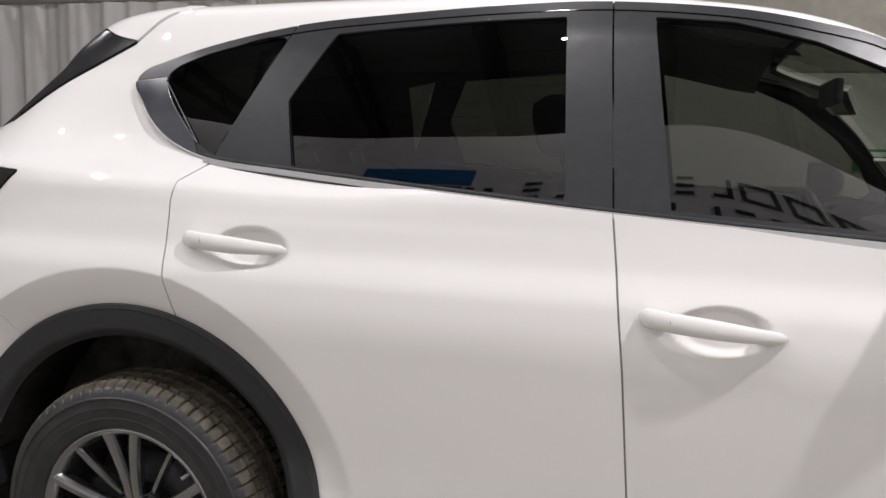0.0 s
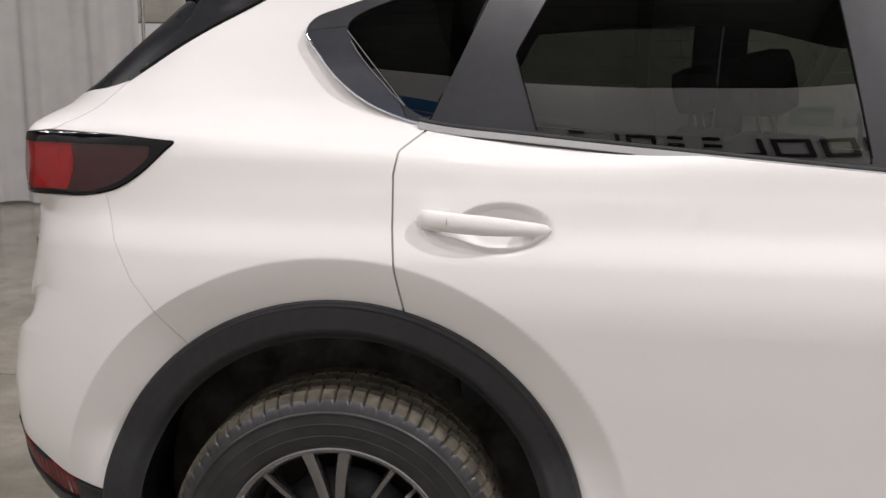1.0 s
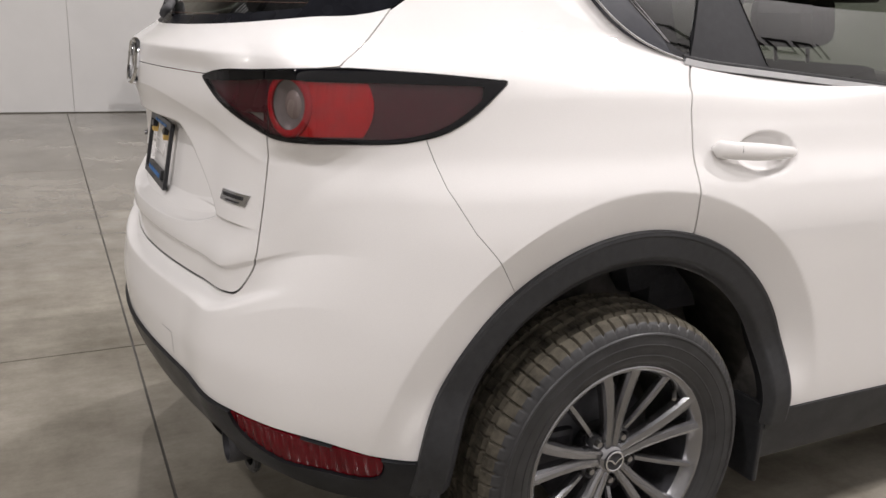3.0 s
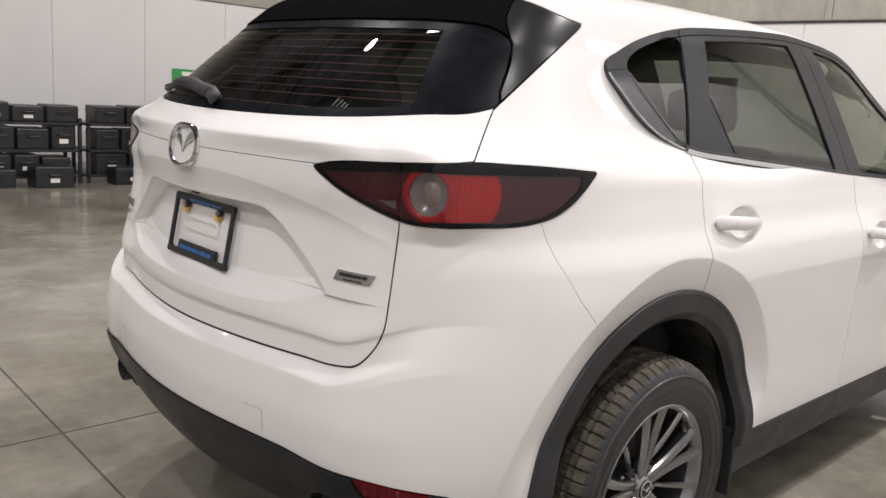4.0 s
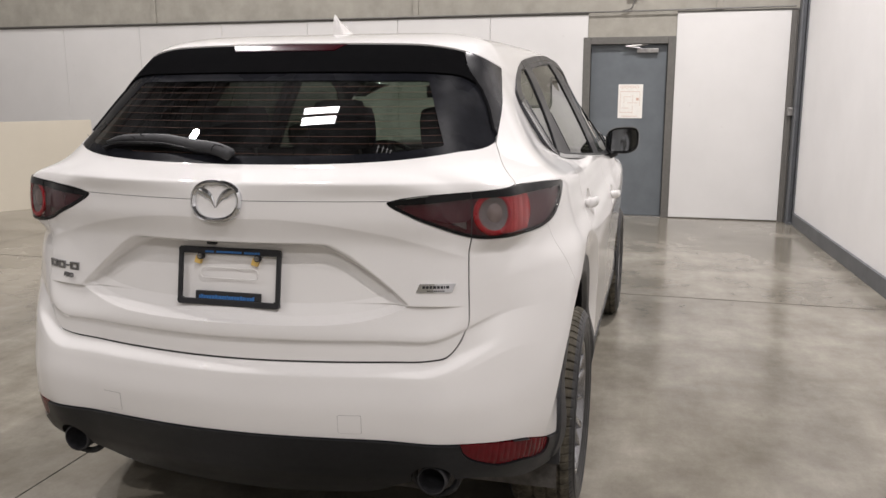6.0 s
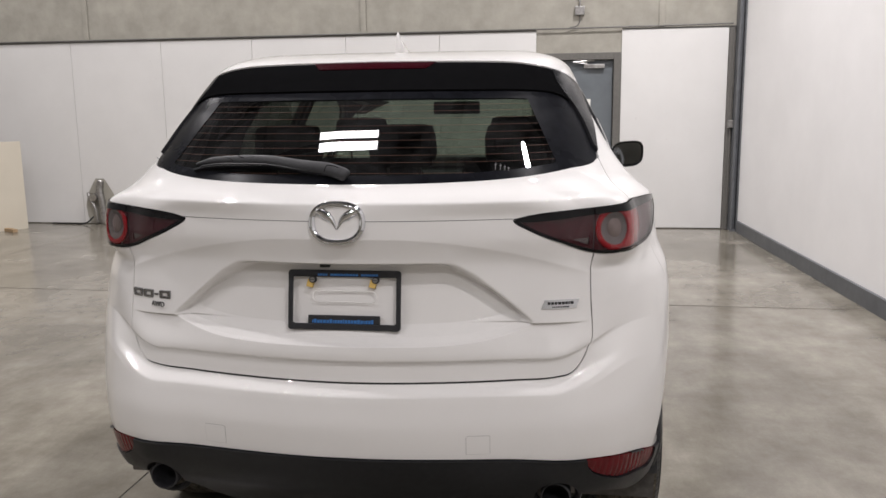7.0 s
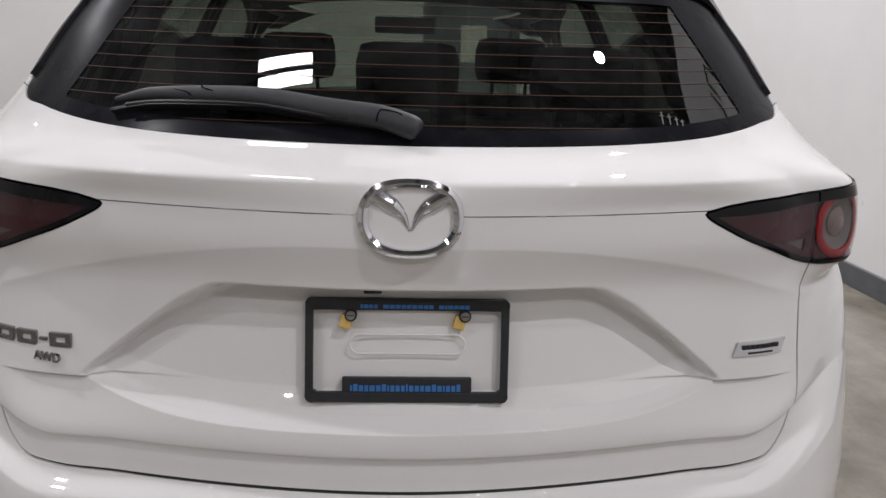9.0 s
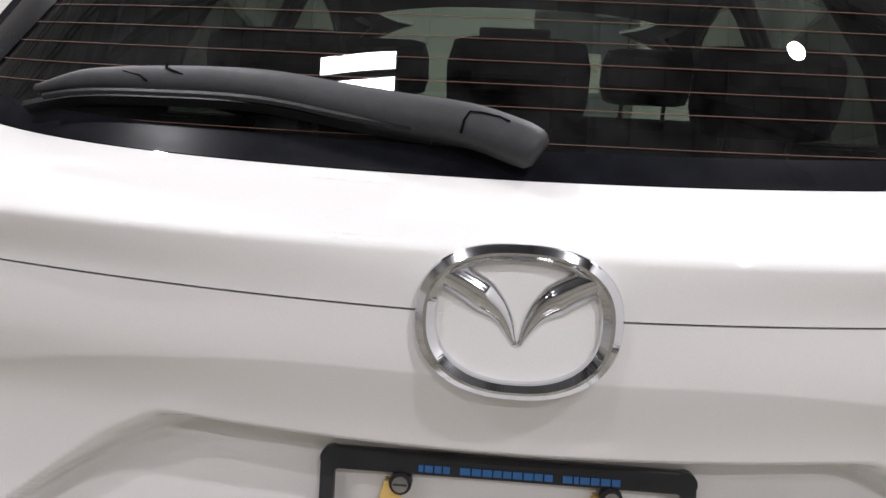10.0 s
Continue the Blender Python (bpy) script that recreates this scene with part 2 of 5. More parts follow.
ceiling_bm = box_bm((-11.4, -8.2, Z_TOP), (8.4, 10.4, Z_TOP + .2))
for i in range(62):
    y = -8.0 + i * .3
    box_bm((-11.2, y, Z_TOP - .04), (8.2, y + .13, Z_TOP + .01), bm=ceiling_bm)
for i in range(12):
    x = -10.4 + i * 1.65
    box_bm((x - .06, -8.0, Z_TOP - .12), (x + .06, 10.2, Z_TOP - .045), bm=ceiling_bm)
    box_bm((x - .05, -8.0, Z_TOP - .50), (x + .05, 10.2, Z_TOP - .44), bm=ceiling_bm)
    for j in range(44):
        y0 = -7.9 + j * .41
        za, zb = (Z_TOP - .45, Z_TOP - .10) if j % 2 else (Z_TOP - .10, Z_TOP - .45)
        rod_bm((x, y0, za), (x, y0 + .41, zb), .016, 6, ceiling_bm)
for y in (-5.5, -.4, 5.0):
    box_bm((-11.2, y - .12, Z_TOP - .85), (8.2, y + .12, Z_TOP - .505), bm=ceiling_bm)
for p in ceiling_bm.faces:
    p.material_index = 0 if p.calc_center_median().z > Z_TOP - .043 else 1
ceiling = setting(part("ceiling", ceiling_bm, CEILING_MAT), "grey corrugated roof deck on dark steel joists", "ceiling")
ceiling.data.materials.append(BEAM)

# far wall: concrete, with white boards below and a door opening
DOOR_Y0, DOOR_Y1, DOOR_H = -1.21, -.27, 2.03
wf = box_bm((X_FAR, DOOR_Y1 + .05, 0), (X_FAR + .25, Y_LEFT + .3, Z_TOP))
box_bm((X_FAR, -8.0, 0), (X_FAR + .25, DOOR_Y0 - .05, Z_TOP), bm=wf)
box_bm((X_FAR, DOOR_Y0 - .05, DOOR_H + .05), (X_FAR + .25, DOOR_Y1 + .05, Z_TOP), bm=wf)
wall_far = setting(part("wall_east", wf, CONCRETE), "grey-beige concrete wall above white boards", "wall")
for y in (-1.71, 1.82, 5.45):
    part("rib", box_bm((X_FAR - .02, y - .035, 2.36), (X_FAR + .0, y + .035, Z_TOP), .006), CONCRETE, wall_far)
seams = [-.27, .89, 2.05, 3.25, 4.45, 5.68, 6.87, 8.1, 9.28]
for a, b in zip(seams, seams[1:]):
    part("panel", box_bm((X_FAR - .022, a + .002, .012), (X_FAR - .001, b - .002, 2.335), .003), BOARD, wall_far)
part("panel", box_bm((X_FAR - .022, -2.462, .012), (X_FAR - .001, -1.262, 2.335), .003), BOARD, wall_far)
part("cap_rail", box_bm((X_FAR - .03, -.27, 2.336), (X_FAR - .001, 9.28, 2.352), .003), FRAME_GREY, wall_far)
part("cap_rail", box_bm((X_FAR - .03, -2.60, 2.336), (X_FAR - .001, -1.262, 2.352), .003), FRAME_GREY, wall_far)
part("cable", sweep_bm([(X_FAR - .045, 9.2, 2.36), (X_FAR - .045, 4, 2.358), (X_FAR - .045, -.62, 2.36), (X_FAR - .045, -2.5, 2.372)], round_section(.009, 8)), FRAME_GREY, wall_far)

SOUTH = Matrix.Translation((X_FAR, -2.60, 0)) @ pose(0, 0, 0, 0, 0, 2.8)
setting(part("wall_south", box_bm((-18.3, -.16, 0), (-.225, 0, 4.25), m=SOUTH), WALL_WHITE), "white partition wall with large dark lettering", "wall")
setting(part("baseboard", box_bm((-18.2, .001, .0), (-.27, .028, .135), .004, m=SOUTH), GREY_PAINT), "dark grey rubber base along the white wall", "baseboard")
setting(part("wall_outer", box_bm((-11.4, -8.2, 0), (8.2, -8.0, Z_TOP)), CONCRETE), "plain concrete outer wall", "wall")
setting(part("wall_west", box_bm((X_BACK - .3, -8.0, 0), (X_BACK, Y_LEFT + .3, Z_TOP)), CONCRETE), "plain concrete wall", "wall")
wall_left = setting(part("wall_north", box_bm((X_BACK, Y_LEFT, 0), (X_FAR, Y_LEFT + .25, Z_TOP)), CONCRETE), "concrete wall lined with white boards", "wall")
xs = [-11, -9.4, -8.2, -7.0, -5.8, -4.5, -3.1, -1.83, -.57, .65, 1.85, 3.05, 4.25, 5.45, 6.65, 7.08]
for a, b in zip(xs, xs[1:]):
    part("panel", box_bm((a + .002, Y_LEFT - .022, .012), (b - .002, Y_LEFT - .001, 2.40), .003), BOARD, wall_left)
part("cap_rail", box_bm((-11, Y_LEFT - .03, 2.401), (7.08, Y_LEFT - .001, 2.42), .003), FRAME_GREY, wall_left)

# steel column in the far corner
col = setting(new("column"), "grey steel column beside the white wall", "column")
part("flange", box_bm((6.90, -2.612, 0), (7.085, -2.596, Z_TOP), .003), GREY_PAINT, col)
part("flange", box_bm((6.90, -2.555, 0), (7.085, -2.535, Z_TOP), .003), GREY_PAINT, col)
part("web", box_bm((6.985, -2.595, 0), (7.0, -2.556, Z_TOP)), GREY_PAINT, col)
part("base_plate", box_bm((6.897, -2.614, 0), (7.1, -2.53, .02), .003), GREY_PAINT, col)
part("angle", box_bm((7.07, -2.53, 0), (7.118, -2.466, 2.33), .003), FRAME_GREY, col)


# ---- lights ----
def ceiling_panel(x, y, lx, ly, power):
    e = empty("ceiling_light", "lit white rectangular ceiling light fixture", "ceiling light", (x, y, LAMP_Z), "ceiling lights")
    part("housing", box_bm((-lx / 2 - .02, -ly / 2 - .02, .012), (lx / 2 + .02, ly / 2 + .02, .09), .006), GREY_PAINT, e)
    part("diffuser", box_bm((-lx / 2, -ly / 2, 0), (lx / 2, ly / 2, .011), .003), LIGHT_PANEL, e, "glowing white diffuser")
    for sx in (-1, 1):
        part("hanger", rod_bm((sx * lx * .4, 0, .09), (sx * lx * .4, 0, Z_TOP - LAMP_Z), .006, 8), STEEL, e)
    d = bpy.data.lights.new("panel_light", "AREA")
    d.shape, d.size, d.size_y, d.energy, d.color = "RECTANGLE", lx, ly, power, (1, .945, .94)
    ob = new("panel_light", d)
    ob.location, ob.parent = (0, 0, -.012), e
    return e


def high_bay(x, y, r, power):
    e = empty("high_bay_or_fill", "lit round high bay lamp hanging from the roof, of a set partly added unseen as fill", "ceiling light", (x, y, LAMP_Z), "high bay lamps")
    v, f = lathe([(r, 0), (r * .98, .03), (r * .6, .16), (r * .35, .2), (r * .3, .3), (0.001, .31)], 28)
    ob = link("reflector", [(a, c, b) for a, b, c in v], f, GREY_PAINT, e)
    bm = rod_bm((0, 0, .004), (0, 0, .02), r * .95, 28)
    part("bulb", bm, LIGHT_ROUND, e, "glowing round lens")
    part("hanger", rod_bm((0, 0, .3), (0, 0, Z_TOP - LAMP_Z), .008, 8), STEEL, e)
    d = bpy.data.lights.new("bay_light", "AREA")
    d.shape, d.size, d.energy, d.color = "DISK", 2 * r, power, (1, .945, .94)
    ob = new("bay_light", d)
    ob.location, ob.parent = (0, 0, -.012), e
    return e


for x, y in ((-.30, 1.25), (-.53, 1.25)):
    ceiling_panel(x, y, .16, .70, 12)
# a few follow reflections on the car; the rest are unseen added fill
for x, y, p in ((-7.5, -2.2, 160), (-3.8, -2.6, 140), (.22, -2.37, 75), (4.0, -2.0, 340), (-7.5, 3.3, 60), (-4.0, 3.35, 70), (-.5, 3.35, 120), (3.6, 3.35, 240),
                (-5.8, 7.0, 95), (5.2, 6.8, 110)):
    high_bay(x, y, .095, p)

# large sign on the white wall: a blue swoosh and rows of black shapes
sign_wall = empty("wall_sign", "large black and blue lettering shapes on the white wall", "wall sign", (0, 0, 0))


def on_wall(x):
    return -2.60 - (X_FAR - x) * math.tan(math.radians(2.8))


def mark(x0, x1, z0, z1, mat, nm):
    lo, hi = min(x0, x1), max(x0, x1)
    ob = part(nm, box_bm((-(hi - lo) / 2, .001, 0), ((hi - lo) / 2, .007, z1 - z0)), mat, sign_wall)
    ob.matrix_basis = Matrix.Translation(((lo + hi) / 2, on_wall((lo + hi) / 2), z0)) @ pose(0, 0, 0, 0, 0, 2.8)


def glyph(x, w_, z0, z1, form):
    t = .034
    if form == "bar":
        mark(x, x - t * 1.2, z0, z1, BLACK_INK, "letter_shape")
        return
    if form in ("box", "open", "left"):
        mark(x, x - t, z0, z1, BLACK_INK, "letter_shape")
    if form in ("box", "open", "rows"):
        mark(x - t - .001, x - w_ + t + .001, z1 - t, z1, BLACK_INK, "letter_shape")
    if form in ("box", "left", "rows"):
        mark(x - t - .001, x - w_ + t + .001, z0, z0 + t, BLACK_INK, "letter_shape")
    if form in ("box", "open"):
        mark(x - w_ + t, x - w_, z0, z1, BLACK_INK, "letter_shape")
    if form == "rows":
        mark(x - t - .001, x - w_ + t + .001, (z0 + z1 - t) / 2, (z0 + z1 + t) / 2, BLACK_INK, "letter_shape")


x = 3.70
for w_, form in ((.05, "bar"), (.24, "open"), (.24, "box"), (.22, "left")):
    glyph(x, w_, 3.30, 3.51, form)
    x -= w_ + .07
x = 2.46
for w_, form in ((.26, "open"), (.20, "box"), (.23, "box"), (.16, "left"), (.18, "rows"), (.18, "rows"), (.22, "open"), (.16, "left"), (.18, "rows")):
    glyph(x, w_, 3.30, 3.51, form)
    x -= w_ + .05
x = 2.34
for w_, form in ((.20, "box"), (.05, "bar"), (.19, "open"), (.18, "rows"), (.20, "left"), (.18, "open")):
    glyph(x, w_, 2.98, 3.19, form)
    x -= w_ + .05
mark(-.04, -.98, 3.47, 3.68, BLUE, "swoosh")
mark(-.10, -.80, 3.26, 3.44, BLUE, "swoosh")
for i in range(3):
    mark(.12 - .13 * i, .06 - .13 * i, 3.27, 3.43, BLACK_INK, "letter_shape")
# ---- car surface ----
def table(knots, lo, hi, blur, n=1600):
    """A smooth curve through a few knots: pchip, then a soft blur; returns a function."""
    k = np.array(knots, float)
    x, y = k[:, 0], k[:, 1]
    d, s = np.diff(x), np.diff(y) / np.diff(x)
    m = np.zeros(len(x))
    m[0], m[-1] = s[0], s[-1]
    for i in range(1, len(x) - 1):
        if s[i - 1] * s[i] > 0:
            a, b = 2 * d[i] + d[i - 1], d[i] + 2 * d[i - 1]
            m[i] = (a + b) / (a / s[i - 1] + b / s[i])
    g = np.linspace(lo, hi, n)
    gc = np.clip(g, x[0], x[-1])
    i = np.clip(np.searchsorted(x, gc) - 1, 0, len(x) - 2)
    t = (gc - x[i]) / d[i]
    v = ((1 + 2 * t) * (1 - t) ** 2 * y[i] + t * (1 - t) ** 2 * d[i] * m[i]
         + t * t * (3 - 2 * t) * y[i + 1] + t * t * (t - 1) * d[i] * m[i + 1])
    r = int(blur / (hi - lo) * n)
    if r > 0:
        box = np.ones(2 * r + 1) / (2 * r + 1)
        for _ in range(2):
            v = np.convolve(np.pad(v, r, mode="edge"), box, mode="valid")
    return lambda q: np.interp(q, g, v)


def ramp(v, lo, hi):
    t = np.clip((v - lo) / (hi - lo), 0, 1)
    return t * t * (3 - 2 * t)


# levels by height: half width, rearmost x on the centre line, foremost x
HALF = table([(.18, .84), (.30, .88), (.42, .900), (.60, .908), (.80, .920), (.90, .925), (.98, .917), (1.06, .887), (1.12, .874),
              (1.197, .857), (1.204, .850), (1.24, .811), (1.45, .703), (1.55, .655), (1.60, .62), (1.632, .55), (1.648, .44), (1.658, .30), (1.662, .12), (1.664, 0)], .15, 1.67, .006)
TAIL = table([(.18, -.70), (.30, -.775), (.38, -.845), (.44, -.888), (.50, -.911), (.56, -.922), (.62, -.924), (.70, -.914), (.80, -.901), (.90, -.886),
              (1.06, -.878), (1.135, -.889), (1.178, -.886), (1.234, -.878), (1.240, -.869), (1.276, -.814), (1.30, -.79), (1.45, -.63), (1.55, -.505), (1.595, -.44), (1.62, -.38),
              (1.64, -.22), (1.65, 0), (1.664, .6)], .15, 1.67, .003)
NOSE = table([(.18, 3.35), (.40, 3.56), (.60, 3.60), (.80, 3.57), (.95, 3.50), (1.02, 3.30), (1.07, 2.62), (1.12, 2.48), (1.30, 2.18), (1.50, 1.84), (1.60, 1.62), (1.664, .8)], .15, 1.67, .008)
ROOF = table([(-.8, 1.64), (-.45, 1.652), (0, 1.676), (.5, 1.687), (.9, 1.687), (1.3, 1.672), (1.8, 1.62), (2.5, 1.50)], -1, 4, .05)
# how square the rear corner is seen from above, by height; and the shelf over the bumper on the centre line
SQUARE = table([(.2, 3.0), (.5, 3.06), (.66, 2.98), (.80, 2.82), (.95, 2.68), (1.05, 2.66), (1.15, 2.72), (1.30, 2.75), (1.664, 2.75)], .15, 1.67, .03)
SHELF = table([(.45, 0), (.58, -.010), (.700, -.014), (.720, -.013), (.743, .017), (.748, .019), (.775, .016), (.805, .011), (.811, .001), (.84, -.003), (.90, 0)], .15, 1.67, .0015)


# how far the lamps stand proud of the rear corner, by x
LAMP_CORNER = table([(-.80, 0), (-.752, 0), (-.738, .018), (-.722, .046), (-.706, .056), (-.68, .049), (-.65, .034), (-.60, .013), (-.55, .003), (-.50, 0), (-.3, 0)], -1, 0, .006)


def surface(level, u):
    """Half of the body, y to the car's right as a positive half width. level: nominal height; u: 0 rear centre .. 1 rear wheel .. 2 front wheel .. 3 nose."""
    w, xr, xn = HALF(level), TAIL(level), NOSE(level)
    P = SQUARE(level)
    tr = np.clip(u, 0, 1) * np.pi / 2
    tf = np.clip(u - 2, 0, 1) * np.pi / 2
    xc, xf = np.maximum(np.minimum(0.0, xr + .5 * (.6 - xr)), xr + .15), np.minimum(2.0, xn - .45)
    xf = np.maximum(xf, xc)
    x = xc + np.clip(u - 1, 0, 1) * (xf - xc) - (xc - xr) * np.cos(tr) ** (2 / P) + (xn - xf) * np.sin(tf) ** (2 / 4)
    # the shoulder line falls gently from the lamp to the rear door
    w = HALF(level + .062 * np.clip(x + .05, -.33, .4) * (1 - ramp(x, .45, .9)) * ramp(level, 1.10, 1.18) * (1 - ramp(level, 1.25, 1.40)))
    h = w * (np.sin(tr) ** (2 / P)) * (np.cos(tf) ** (2 / 4))
    up = ramp(level, 1.17, 1.30)
    h = h - .035 * up * (1 - ramp(x, .2, 1.4)) * (1 - ramp(-x, .12, .42)) * np.sin(tr) ** 2 * ramp(w, 0, .7)
    z = np.where(level > 1.15, 1.15 + (level - 1.15) * (ROOF(x) - 1.15) / (1.662 - 1.15), level)
    # the lamps stand proud of the corner
    h = h + LAMP_CORNER(x) * ramp(level, 1.035, 1.095) * (1 - ramp(level, 1.215, 1.30)) * ramp(h, .5, .6)
    h = h + .016 * ramp(x, -.72, -.55) * (1 - ramp(x, -.48, -.25)) * ramp(level, .36, .60) * (1 - ramp(level, .66, 1.02))
    # wheel arch hollows
    for cx in (0.0, 2.70):
        r = np.hypot(x - cx, z - .39)
        h = h - .38 * np.clip(.600 - r, 0, .10) * ramp(z, .42, .62) * ramp(h, .6, .8)
    # finger cups behind the door handles
    for cx, cz in ((.327, 1.054), (1.335, .959)):
        h = h - .020 * ramp(1.12 - ((x - cx) / .090) ** 2 - ((z - cz) / .046) ** 2, 0, .6) * ramp(h, .7, .8)
    # recess for the plate, shelf and steps of the tailgate
    side = np.abs(h)
    rear = (x < -.5)
    x = x + rear * .027 * ramp(side, 0, .44) * (1 - ramp(side, .44, .64)) * (1 - ramp(level, 1.19, 1.262))
    foot = .850 + .056 * np.clip(side / .51, 0, 1.2) ** 5
    t = z - foot
    depth = np.interp(t, [0, .0045, .018, .05, .20], [0, .0105, .027, .040, .050]) * (1 - ramp(z, 1.058, 1.070))
    edge = .335 + (1.055 - z) * 1.19 - .018 * ramp(z, 1.03, 1.075)
    x = x + rear * depth * ramp(edge - side, -.001, .026 + .045 * ramp(z, .97, 1.06))
    low = ramp(z, .80, .89) * (1 - ramp(z, .901, .904)) * (1 - ramp(side, .57, .66))
    x = x + rear * .008 * low * ramp(side - .3, 0, .25)
    rise = .08 * ramp(side, .55, .80)
    soft = np.interp(z - rise, [.58, .70, .80, .90], [-.010, -.012, .012, 0])
    out = ramp(side, .62, .76)
    x = x + rear * (SHELF(z - rise) * (1 - out) + soft * out) * (1 - ramp(side, .72, .88))
    fold = np.clip(1.137 - .09 * np.clip((side - .12) / .49, 0, 1.1) ** 1.8 - z, 0, .4)
    x = x + rear * .30 * fold * np.exp(-fold / .058) * (1 - ramp(side, .62, .74))
    return x, h, z


# the body's master sheet: structured points of one half, with normals
class Sheet:
    def __init__(self, p, n, tri):
        self.p, self.n, self.tri = p, n, tri

    @property
    def x(self):
        return self.p[:, 0]

    @property
    def h(self):
        return self.p[:, 1]

    @property
    def z(self):
        return self.p[:, 2]

    @property
    def q(self):
        return self.p[:, 0] + self.p[:, 1]


def sheet_of(X, H, Z, flip=False):
    p = np.stack([X, H, Z], -1)
    du, dv = np.gradient(p, axis=1), np.gradient(p, axis=0)
    n = np.cross(du, dv)
    n /= np.linalg.norm(n, axis=-1, keepdims=True) + 1e-12
    if flip:
        n = -n
    r, c = X.shape
    i = np.arange(r * c).reshape(r, c)
    a, b, d, e = i[:-1, :-1].ravel(), i[:-1, 1:].ravel(), i[1:, 1:].ravel(), i[1:, :-1].ravel()
    tri = np.concatenate([np.stack([a, b, d], 1), np.stack([a, d, e], 1)])
    return Sheet(p.reshape(-1, 3), n.reshape(-1, 3), tri)


def clip(s, f):
    """The part of a sheet where f > 0, cut cleanly along f = 0."""
    pos = f > 0
    cnt = pos[s.tri].sum(1)
    keep = [s.tri[cnt == 3]]
    p, n, N = s.p, s.n, len(s.p)
    lo_all, hi_all, jobs = [], [], []
    for want, odd in ((1, True), (2, False)):
        t = s.tri[cnt == want]
        if not len(t):
            continue
        k = np.argmax(pos[t] == odd, 1)
        t = np.stack([t[np.arange(len(t)), (k + j) % 3] for j in range(3)], 1)
        jobs.append((want, t))
        for j in (1, 2):
            lo_all.append(np.minimum(t[:, 0], t[:, j])), hi_all.append(np.maximum(t[:, 0], t[:, j]))
    if jobs:
        lo, hi = np.concatenate(lo_all), np.concatenate(hi_all)
        key, inv = np.unique(lo.astype(np.int64) * N + hi, return_inverse=True)
        a, b = key // N, key % N
        w = (f[a] / (f[a] - f[b]))[:, None]
        p = np.concatenate([p, p[a] + w * (p[b] - p[a])])
        nn = n[a] + w * (n[b] - n[a])
        n = np.concatenate([n, nn / (np.linalg.norm(nn, axis=1, keepdims=True) + 1e-12)])
        at = 0
        for want, t in jobs:
            m = len(t)
            e1, e2 = N + inv[at:at + m], N + inv[at + m:at + 2 * m]
            at += 2 * m
            if want == 1:
                keep.append(np.stack([t[:, 0], e1, e2], 1))
            else:
                keep.append(np.stack([t[:, 1], t[:, 2], e2], 1))
                keep.append(np.stack([t[:, 1], e2, e1], 1))
    tri = np.concatenate(keep)
    used, inv = np.unique(tri, return_inverse=True)
    return Sheet(p[used], n[used], inv.reshape(-1, 3))


def spline(pts, n=6, closed=True):
    """A smooth line through a few points (centripetal in spirit: Catmull-Rom with soft tangents)."""
    p = np.array(pts, float)
    m = len(p)
    out = []
    for i in range(m if closed else m - 1):
        a, b, c, d = (p[(i + k) % m] if closed else p[min(max(i + k, 0), m - 1)] for k in (-1, 0, 1, 2))
        L = np.linalg.norm(c - b)
        ta = (c - a) / (np.linalg.norm(c - a) + 1e-9) * L
        tb = (d - b) / (np.linalg.norm(d - b) + 1e-9) * L
        for t in np.arange(n) / n:
            out.append((2 * t**3 - 3 * t**2 + 1) * b + (t**3 - 2 * t**2 + t) * ta + (-2 * t**3 + 3 * t**2) * c + (t**3 - t**2) * tb)
    if not closed:
        out.append(p[-1])
    return np.array(out)


def inside(u, v, poly):
    """Signed distance to a polygon, positive inside."""
    best, odd = np.full(len(u), 1e9), np.zeros(len(u), bool)
    m = len(poly)
    for i in range(m):
        (ax, ay), (bx, by) = poly[i], poly[(i + 1) % m]
        ex, ey = bx - ax, by - ay
        t = np.clip(((u - ax) * ex + (v - ay) * ey) / (ex * ex + ey * ey + 1e-12), 0, 1)
        best = np.minimum(best, (u - ax - t * ex) ** 2 + (v - ay - t * ey) ** 2)
        if ay != by:
            odd ^= ((ay > v) != (by > v)) & (u < ex * (v - ay) / (by - ay) + ax)
    return np.where(odd, 1, -1) * np.sqrt(best)


